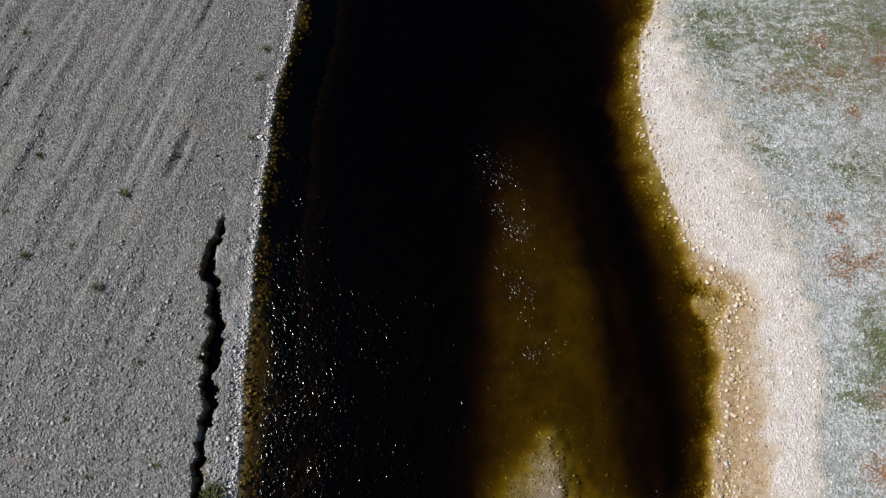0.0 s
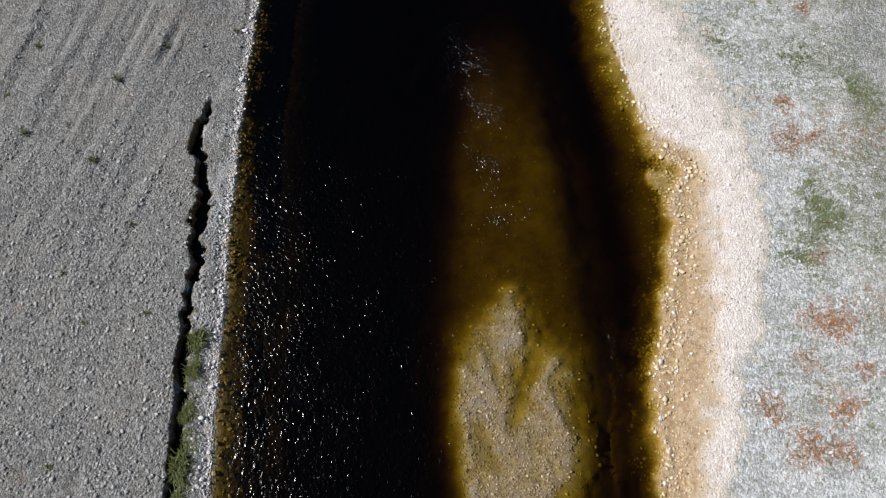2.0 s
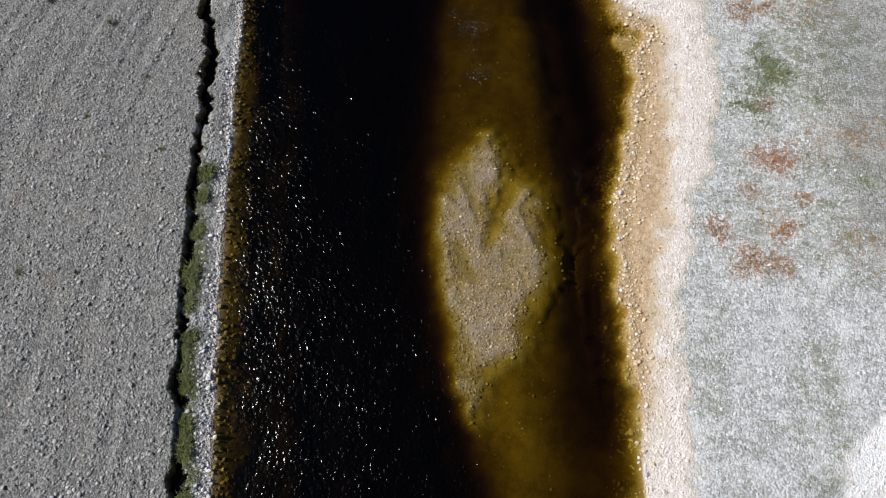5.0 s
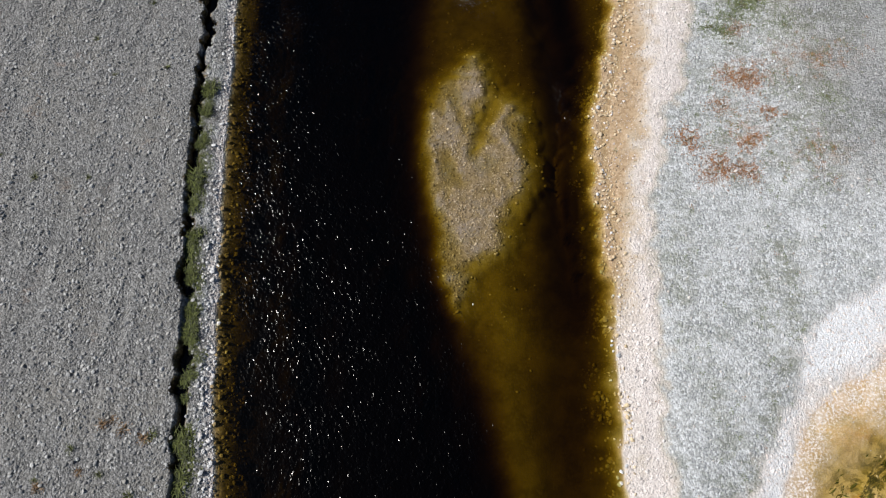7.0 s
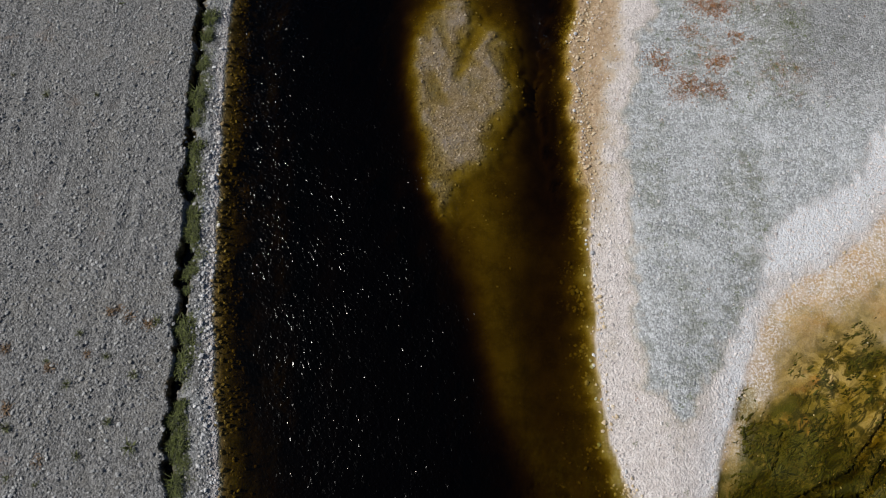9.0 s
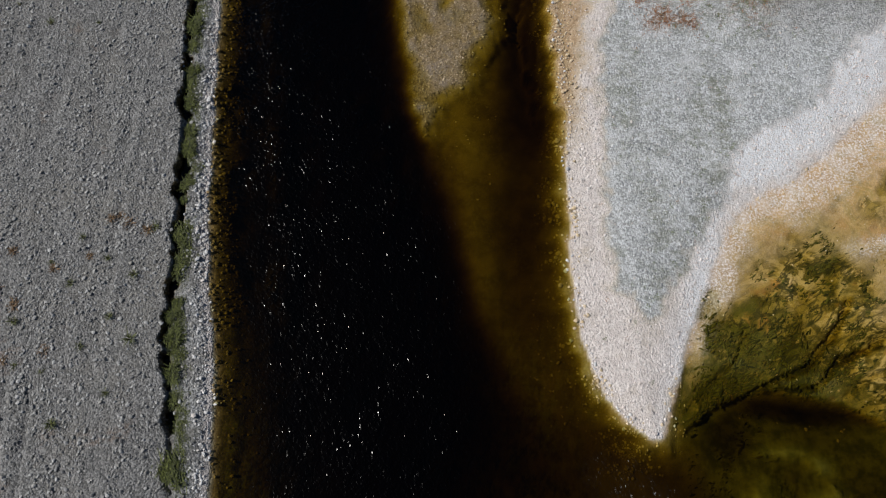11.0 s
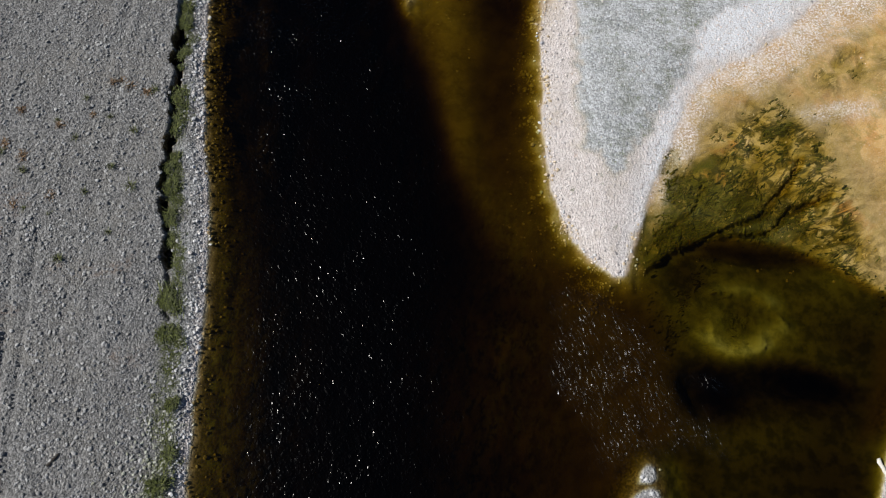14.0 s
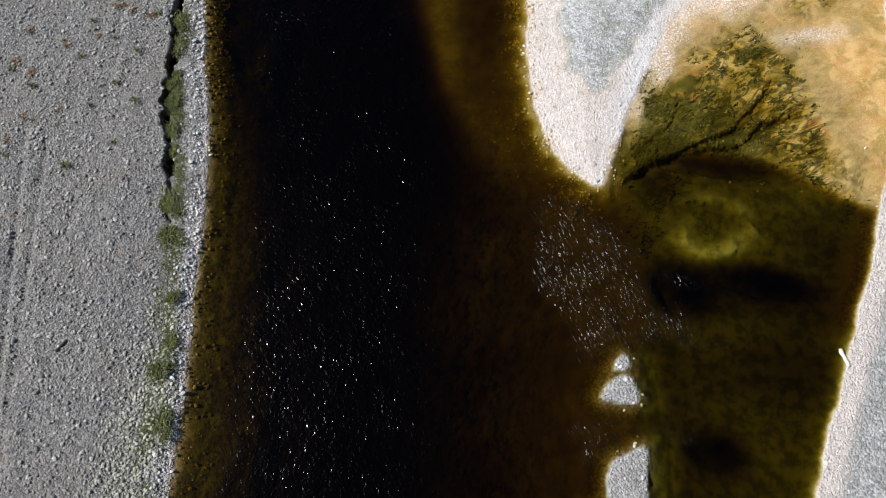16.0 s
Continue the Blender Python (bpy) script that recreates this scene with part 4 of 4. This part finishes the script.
stones("spit_gravel", x[~on_crust], y[~on_crust], z[~on_crust], r[~on_crust], STONE_PALE, "white and pale grey gravel lying on the spit", rng)
stones("crust_gravel", x[on_crust], y[on_crust], z[on_crust], r[on_crust], STONE_CRUST, "white crusted gravel along the edges of the spit", rng)

x, y = scatter(60000, 9.0, 24.5, -37, 14)
z, a, b, c, d, sd, dl, dc = land(x, y)
keep = (sd < 0.02) & (a[:, 2] > 0.45) & (rng.rand(len(x)) < 0.75)
x, y, z = x[keep], y[keep], z[keep]
stones("crust_grit", x, y, z, 0.016 + 0.02 * rng.rand(len(x)), STONE_CRUST, "small white grit along the edges of the spit", rng)

x, y = scatter(30000, 9.0, 13.5, -16, 9)
z, a, b, c, d, sd, dl, dc = land(x, y)
keep = (sd < 0.5) & (a[:, 3] > 0.35) & (rng.rand(len(x)) < 0.6 * smooth(-0.3, 0.3, rough(x, y, 0.8, 3, 131)))
x, y, z = x[keep], y[keep], z[keep]
stones("beach_grit", x, y, z, np.clip(0.022 * np.exp(0.45 * rng.randn(len(x))), 0.012, 0.06), STONE_BEACH, "cream and tan pebbles strewn over the wet beach", rng)

# silt with white grit on the flats
x, y = scatter(26000, 13, 27, -19, -6)
z, a, b, c, d, sd, dl, dc = land(x, y)
keep = (sd > -0.6) & (rng.rand(len(x)) < 0.75 * d[:, 0] ** 1.5 * smooth(-0.35, 0.25, rough(x, y, 0.7, 3, 122)))
x, y, z = x[keep], y[keep], np.maximum(z[keep], -0.02)
stones("silt_grit", x, y, z, 0.014 + 0.02 * rng.rand(len(x)), STONE_CRUST, "white grit lying on the pink silt of the flats", rng)

# clots and threads of algae on the flats
x, y = scatter(130000, 12.6, 25.0, -28.2, -12.0)
z, a, b, c, d, sd, dl, dc = land(x, y)
u, v = 0.84 * x + 0.54 * y, -0.54 * x + 0.84 * y
u, v = u + 0.9 * rough(x, y, 2.2, 3, 123), v + 0.8 * rough(x, y, 2.2, 3, 124)
strand = np.abs(rough(u * 0.45, v, 1.0, 3, 125))
fine = np.abs(rough(u * 0.5, v, 0.5, 3, 126))
grown = b[:, 0] * (1 - b[:, 3])
patch = smooth(-0.35, 0.25, rough(x, y, 1.6, 3, 127))
dark = np.maximum(0.9 * smooth(0.16, 0.02, strand) * patch, 0.55 * smooth(0.12, 0.02, fine) * patch) * smooth(0.25, 0.7, grown) + 0.30 * c[:, 2] * smooth(-0.1, 0.4, rough(x, y, 0.5, 3, 128))
dark = np.maximum(dark, 0.5 * smooth(0.5, 0.9, c[:, 2]) * (x > 22.3))
dark = np.maximum(dark, 0.30 * b[:, 2] * (1 - d[:, 1]) * smooth(0.05, 0.45, rough(x, y, 0.7, 3, 130)) * smooth(17.5, 14.5, x))
lean = 0.57 + 0.9 * rough(x, y, 2.2, 3, 123)
pick = rng.rand(len(x))
keep = (pick < dark) & (z > -0.6)
stones("algae_clots", x[keep], y[keep], z[keep], np.clip(0.023 * np.exp(0.45 * rng.randn(int(keep.sum()))), 0.010, 0.07), ALGAE_DARK, "dark green clots and threads of algae on the flats", rng, way=lean[keep], long=2.8, low=0.9, category="algae")
pale = smooth(0.30, 0.55, strand) * smooth(-0.1, 0.35, rough(u * 0.6, v, 0.8, 3, 129)) * smooth(0.3, 0.7, grown) * smooth(17.0, 20.0, x - 0.3 * (y + 21))
keep = (pick < 0.6 * pale) & (z > -0.2)
stones("algae_curls", x[keep], y[keep], z[keep], np.clip(0.026 * np.exp(0.45 * rng.randn(int(keep.sum()))), 0.010, 0.07), ALGAE_PALE, "cream and golden curls of dried algae on the flats", rng, way=lean[keep], long=2.4, low=0.6, category="algae")

# brown stones under water at the foot of the terrace
x, y = scatter(34000, -8.5, -1.5, -39, 23)
z, a, b, c, d, sd, dl, dc = land(x, y)
keep = (dl > 0.02) & (z > -0.7) & (rng.rand(len(x)) < (0.75 - 0.45 * smooth(-14, -24, y)) * smooth(1.9, 0.2, dl) * (0.8 + 0.7 * rough(x, y, 1.0, 3, 110)))
x, y, z = x[keep], y[keep], z[keep]
r = np.clip(np.exp(rng.randn(len(x)) * 0.45) * 0.046, 0.018, 0.11)
stones("bank_stones", x, y, z, r, STONE_BROWN, "brown stones under water along the terrace", rng)

# tan stones in the shallows
x, y = scatter(60000, -8, 25, -39, 23)
x3, y3 = scatter(70000, 7.5, 13.5, -25.5, 23)
x4, y4 = scatter(9000, 1.0, 7.2, -11.5, 3.0)
x, y = np.concatenate([x, x3, x4]), np.concatenate([y, y3, y4])
z, a, b, c, d, sd, dl, dc = land(x, y)
east = 3.2 * smooth(-0.3, 0.5, rough(x, y, 0.8, 3, 109)) * np.exp(-((sd - 0.35) / 0.7) ** 2) * smooth(-24.5, -22, y) * (x < 13) * (0.12 + 0.88 * smooth(10, 7.5, y))
chance = np.maximum.reduce([(0.10 + 0.2 * rough(x, y, 1.5, 3, 107)) * east, 0.10 * np.exp(-((dl - 0.2) / 0.4) ** 2), (0.035 + 0.05 * smooth(-2, 3, y)) * smooth(0.9, 0.5, -z) * (x > 0) * (y > -24), 0.10 * a[:, 3], 0.55 * blot(x, y, 10.9, -24.6, 1.0, 0.9), 0.12 * blot(x, y, 22.5, -14.5, 2.5, 1.2, 30), 0.30 * np.exp(-((sd - 0.1) / 0.7) ** 2) * (x > 14.5) * (y < -6) * (y > -20) * smooth(-0.3, 0.4, rough(x, y, 1.2, 3, 111))])
keep = (rng.rand(len(x)) < chance * (1 - 0.8 * b[:, 1])) & (z < 0.03) & (z > -0.6)
x, y, z, b = x[keep], y[keep], z[keep], b[keep]
r = np.clip(np.exp(rng.randn(len(x)) * 0.45) * 0.036, 0.014, 0.08) * np.where((x > 14) & (y > -23), 0.75, 1.0) * (1 + 0.4 * (sd[keep] < 1.2) * (x > 8) * (y > -22))
stones("shallow_stones", x, y, z, r, STONE_TAN, "tan stones lying in the shallow brown water", rng)

# stones of the shoal in mid-river
x, y = scatter(42000, 0.8, 7.0, -11.8, 2.8)
z, a, b, c, d, sd, dl, dc = land(x, y)
keep = rng.rand(len(x)) < 0.8 * b[:, 1] * (0.5 + 0.7 * rough(x, y, 1.1, 3, 108)) + 0.10 * b[:, 1]
x, y, z = x[keep], y[keep], z[keep]
r = np.clip(np.exp(rng.randn(len(x)) * 0.45) * 0.026, 0.012, 0.058)
stones("shoal_stones", x, y, z, r, STONE_SHOAL, "tan and lilac grey stones of the shoal in mid-river", rng)

# stones of the riffle that break the water
x, y = scatter(9000, 9, 16, -36, -24)
z, a, b, c, d, sd, dl, dc = land(x, y)
keep = (rng.rand(len(x)) < 0.2 * b[:, 1] + 0.5 * blot(x, y, 10.7, -24.7, 0.8, 0.6)) & (z < 0.0) & (z > -0.3) & (sd > 0.05)
x, y, z = x[keep], y[keep], z[keep]
r = np.clip(np.exp(rng.randn(len(x)) * 0.35) * 0.05, 0.02, 0.11)
stones("riffle_stones", x, y, z, r, STONE_LILAC, "grey lilac stones breaking the water of the riffle", rng)


# ---- plants ----
def blades(seed, count, radius, height, width, droop, heads=0):
    """Leaves that spring from a patch of ground, or from several heads in it: two quads each."""
    g = np.random.RandomState(seed)
    q, h = g.rand(count) * 6.283, np.abs(g.randn(count)) * radius * 0.55
    bx, by = np.cos(q) * h, np.sin(q) * h
    if heads:
        hx, hy = g.randn(heads) * radius * 0.62, g.randn(heads) * radius * 0.42
        spread = radius * (0.16 + 0.30 * g.rand(heads))
        pick = g.randint(0, heads, count)
        bx, by = hx[pick] + g.randn(count) * spread[pick], hy[pick] + g.randn(count) * spread[pick]
        h = np.hypot(bx, by) * 0.5
    way = q + g.randn(count) * 0.9
    size = height * (0.45 + 0.75 * g.rand(count)) * np.clip(1.1 - 0.5 * h / radius, 0.4, 1.1)
    out = droop * size * (0.5 + g.rand(count))
    dx, dy = np.cos(way), np.sin(way)
    sx, sy = -dy * width, dx * width
    rows = []
    for t, wide in ((0.0, 0.6), (0.55, 1.0), (1.0, 0.12)):
        px, py, pz = bx + dx * out * t * t, by + dy * out * t * t, size * (t - 0.3 * droop * t * t) - 0.01
        rows += [np.stack([px - sx * wide, py - sy * wide, pz], -1), np.stack([px + sx * wide, py + sy * wide, pz], -1)]
    v = np.stack(rows, 1).reshape(-1, 3)
    f = np.concatenate([np.array([[0, 1, 3, 2], [2, 3, 5, 4]]) + 6 * i for i in range(count)])
    return v, f


def height_at(px, py):
    return float(land(np.array([px]), np.array([py]))[0][0])


def runners(seed, count, radius):
    """Thin woody stems that creep out from one root."""
    g = np.random.RandomState(seed)
    v, f = [(0, 0, 0.02)], []
    for i in range(count):
        q, n = 6.283 * (i + 0.6 * g.rand()) / count, len(v)
        for t in (0.5, 1.0):
            q += 0.35 * g.randn()
            px, py = math.cos(q) * radius * t, math.sin(q) * radius * t
            sx, sy = -math.sin(q) * 0.008, math.cos(q) * 0.008
            v += [(px - sx, py - sy, 0.012), (px + sx, py + sy, 0.012), (px, py, 0.028)]
        f += [(0, n, n + 2), (0, n + 2, n + 1), (0, n + 1, n), (n, n + 3, n + 5), (n, n + 5, n + 2), (n + 2, n + 5, n + 4), (n + 2, n + 4, n + 1), (n + 1, n + 4, n + 3), (n + 1, n + 3, n)]
    return np.array(v, float), np.array(f)


def plants(name, places, shapes, material, label, category, group, size=(0.75, 1.25)):
    made = []
    for s in shapes:
        leaves = mesh_of("foliage", *blades(*s), material)
        stems = mesh_of("creeping_stem", *runners(s[0], 9, s[2] * (0.2 if len(s) > 6 else 0.8)), STEM)
        made.append((leaves, stems))
    for i, (px, py) in enumerate(places):
        thing = new(name)
        k = size[0] + (size[1] - size[0]) * rng.rand()
        thing.matrix_world = pose(px, py, height_at(px, py), 0, 0, (360 if name == "weed_tuft" else 40) * rng.rand()) @ Matrix.Diagonal((k, k * (0.7 + 0.5 * rng.rand()) * (1.7 if name == "grass_clump" else 1.0), k, 1))
        for part_name, mesh in zip(("foliage", "creeping_stem"), made[i % len(made)]):
            new(part_name, mesh).parent = thing
        tagged(thing, label, category, group)


TUFTS = [(-8.1, 18.9), (-8.3, 17.3), (-8.3, 14.2), (-19.1, 19.5), (-11.3, 13.2), (-13.2, 11.4), (-13.6, 2.3), (-12.4, 0.3), (-13.4, 7.3), (-17.1, 13.2), (-14.9, 9.1), (-16.6, 8.6), (-11.3, 4.4), (-17.9, 10.6), (-10.1, 0.7),
         (-11.1, -16.0), (-8.2, -15.5), (-8.7, -17.6), (-11.2, -18.0), (-16.7, -3.8), (-12.6, -4.9), (-14.9, -4.9), (-11.6, -21.6), (-13.1, -19.6), (-14.3, -18.7), (-13.5, -23.1), (-9.4, -19.4), (-10.3, -20.6), (-12.2, -17.1), (-9.9, -16.9), (-9.0, -22.4), (-12.7, -21.4), (-10.8, -23.6), (-8.4, -20.3), (-15.2, -21.0)]
g = np.random.RandomState(31)
FOOT = []
for py in np.arange(1.5, -36.5, -0.42):
    py += 0.2 * g.randn()
    thick = float(smooth(3, -8, py)) * (0.35 + 0.65 * float(smooth(-0.35, 0.3, rough(np.array([3.0]), np.array([py]), 2.2, 3, 119))[0]))
    if g.rand() < thick * (1.0 if py > -26 else 0.45):
        FOOT.append((float(scarp_line(py)) + (0.36 + 0.12 * g.randn() if py > -23 else 0.15 + 0.55 * float(smooth(-23, -30, py)) + 0.2 * g.randn()), py))
GREEN = [(12.3, 20.9), (14.5, 19.6), (16.0, 19.3), (12.6, 19.2), (13.3, 17.3), (16.9, 18.5), (20.2, 20.1), (14.0, 13.8), (17.5, 12.7), (16.8, 5.4), (16.1, 2.4), (16.7, 6.5), (17.0, 4.7), (17.8, 5.0),
         (18.8, 3.5), (15.7, 3.0), (15.2, 3.4), (20.3, 10.2), (19.7, 11.0), (20.1, -0.5), (16.3, 3.9)]
RUST = [(17.4, 19.6), (20.0, 18.5), (16.3, 8.6), (18.2, 15.7), (16.4, 10.5), (15.6, 0.7), (16.7, 0.5), (17.3, -1.3), (14.2, -4.5), (15.9, -4.4), (16.0, -2.9), (15.2, -1.0), (13.4, -2.8), (17.3, 8.8),
        (16.5, 3.3), (16.2, 0.3), (16.4, -2.6), (15.5, -4.1), (14.6, -4.0)]
plants("weed_tuft", TUFTS, [(1, 42, 0.13, 0.22, 0.010, 1.0), (2, 30, 0.16, 0.15, 0.011, 1.2), (3, 50, 0.11, 0.24, 0.009, 0.9)], LEAF_OLIVE, "small dry olive weed tuft on the grey gravel", "weed", "weeds on the terrace", (0.7, 1.4))
RUSTY = [(-10.1, -15.1), (-9.3, -15.3), (-8.5, -15.6), (-12.1, -17.3), (-10.7, -16.8), (-11.7, -20.8), (-13.2, -21.2), (-12.0, -17.4), (-13.9, -16.6), (-9.7, -15.0), (-14.2, -18.3), (-13.6, -22.4), (-13.3, -18.9)]
plants("rusty_tuft", RUSTY, [(14, 44, 0.16, 0.12, 0.012, 1.3), (15, 36, 0.20, 0.10, 0.012, 1.4)], LEAF_STRAW, "withered rust-brown weed tuft on the grey gravel", "weed", "weeds on the terrace", (0.9, 1.5))
plants("grass_clump", FOOT, [(4, 420, 0.30, 0.24, 0.011, 0.8, 7), (5, 360, 0.34, 0.20, 0.012, 0.9, 9), (6, 440, 0.26, 0.28, 0.011, 0.8, 5), (13, 300, 0.36, 0.18, 0.012, 1.0, 12)], LEAF_BUSH, "dark green grass clump at the foot of the eroded edge", "grass", "grass along the bank", (0.5, 1.15))
plants("green_weed", GREEN, [(7, 240, 0.62, 0.09, 0.013, 1.3, 14), (8, 200, 0.55, 0.08, 0.014, 1.4, 11), (9, 270, 0.70, 0.09, 0.013, 1.2, 18)], LEAF_GREEN, "low green weed patch spreading over pale gravel", "weed", "weeds on the spit", (0.9, 1.7))
plants("rust_weed", RUST, [(10, 190, 0.52, 0.08, 0.013, 1.4, 12), (11, 160, 0.45, 0.08, 0.014, 1.5, 9), (12, 210, 0.60, 0.08, 0.013, 1.3, 16)], LEAF_RED, "low rust-red weed patch on pale gravel", "weed", "weeds on the spit", (0.9, 1.6))

# scattered sprouts
def sprouts(name, x, y, z, material, label):
    v, f = blades(21, 6, 0.07, 0.07, 0.012, 1.2)
    n = len(x)
    k = 0.6 + 0.9 * rng.rand(n)
    turn = rng.rand(n) * 6.283
    cs, sn = np.cos(turn)[:, None], np.sin(turn)[:, None]
    vv = np.stack([(v[None, :, 0] * cs - v[None, :, 1] * sn) * k[:, None] + x[:, None], (v[None, :, 0] * sn + v[None, :, 1] * cs) * k[:, None] + y[:, None], v[None, :, 2] * k[:, None] + z[:, None]], -1)
    mesh = mesh_of(name, vv.reshape(-1, 3), (f[None] + (np.arange(n) * len(v))[:, None, None]).reshape(-1, 4), material)
    tagged(new(name, mesh), label, "weed", kind="stuff")


x, y = scatter(48000, 10, 28, -22, 23)
z, a, b, c, d, sd, dl, dc = land(x, y)
mottle = rough(x, y, 1.1, 4, 105)
keep = (rng.rand(len(x)) < np.clip(c[:, 0] * (0.40 + 1.2 * mottle + 0.7 * smooth(14, 18, y)) * (0.25 + 0.75 * smooth(-8, -4, y)), 0.006, 1)) & (sd < -0.5)
sprouts("green_sprouts", x[keep], y[keep], z[keep], LEAF_GREEN, "sparse green sprouts between the pale gravel")
keep = (rng.rand(len(x)) < np.clip(c[:, 1] * (0.30 + 1.1 * mottle + 0.5 * smooth(14, 18, y)), 0.002, 1)) & (sd < -0.5)
sprouts("rust_sprouts", x[keep], y[keep], z[keep], LEAF_RED, "sparse rust-red sprouts between the pale gravel")
x, y = scatter(42000, -9.2, -4.2, -38, 12)
z, a, b, c, d, sd, dl, dc = land(x, y)
keep = (rng.rand(len(x)) < np.clip(2.0 * c[:, 0], 0, 1)) & (z > 0.03)
sprouts("bank_grass", x[keep], y[keep], z[keep], LEAF_BUSH, "short grass growing along the eroded bank")


# ---- driftwood ----
def branch(name, start, end, thick, material, label, category):
    """A tapered, slightly crooked piece of wood lying on the ground."""
    a, b = Vector(start), Vector(end)
    axis_v = b - a
    turn = axis_v.to_track_quat("Z", "Y")
    g = np.random.RandomState(5)
    bm = bmesh.new()
    rings = []
    for i in range(7):
        t = i / 6
        mid = a + axis_v * t + turn @ Vector((g.randn() * thick * 0.18, g.randn() * thick * 0.1, 0))
        rad = thick * (1 - 0.35 * t) * (0.72 if i in (0, 6) else 1.0)
        ring = [bm.verts.new(mid + turn @ Vector((math.cos(q * 0.785) * rad * (1 + 0.12 * g.randn()), math.sin(q * 0.785) * rad, 0))) for q in range(8)]
        rings.append(ring)
    for r0, r1 in zip(rings, rings[1:]):
        for q in range(8):
            bm.faces.new((r0[q], r0[(q + 1) % 8], r1[(q + 1) % 8], r1[q]))
    bm.faces.new(rings[0][::-1])
    bm.faces.new(rings[-1])
    mesh = bpy.data.meshes.new(name)
    bm.to_mesh(mesh)
    bm.free()
    mesh.materials.append(material)
    return tagged(new(name, mesh), label, category)


zb = height_at(-9.27, -31.35)
branch("driftwood_stick", (-9.48, -31.6, zb + 0.05), (-9.12, -31.15, zb + 0.05), 0.06, WOOD_DARK, "dark charred stick lying on grey gravel", "driftwood")
zb = max(height_at(21.4, -31.4), 0.0)
branch("bleached_log", (21.3, -31.05, 0.03), (21.5, -31.75, 0.05), 0.085, WOOD_PALE, "bleached white log stranded at the pool's edge", "driftwood")

# ---- larger single stones ----
x, y = scatter(2600, -17, -5, -38, 20)
z, a, b, c, d, sd, dl, dc = land(x, y)
ok = np.nonzero((dc < -0.3))[0][:190]
x2, y2 = scatter(4000, 9, 24, -36, 20)
z2, a2, b2, c2, d2, sd2, dl2, dc2 = land(x2, y2)
ok2 = np.nonzero((sd2 > -0.25) & (sd2 < 0.5) & (z2 > -0.12) & (b2[:, 0] < 0.3) & (x2 < 13.5))[0][:100]
for xs_, ys_, zs_, ids, material in ((x, y, z, ok, STONE_GREY), (x2, y2, z2, ok2, STONE_WHITE)):
    shapes = [mesh_of("stone", co, faces, material) for co, faces in SHAPES[1]]
    for j in ids:
        ob = new("stone", shapes[j % 8])
        size = 0.062 + 0.05 * rng.rand() ** 2
        ob.matrix_world = pose(xs_[j], ys_[j], zs_[j] + 0.2 * size, rng.randn() * 10, rng.randn() * 10, 360 * rng.rand()) @ Matrix.Scale(size, 4)
        ob.parent = ground
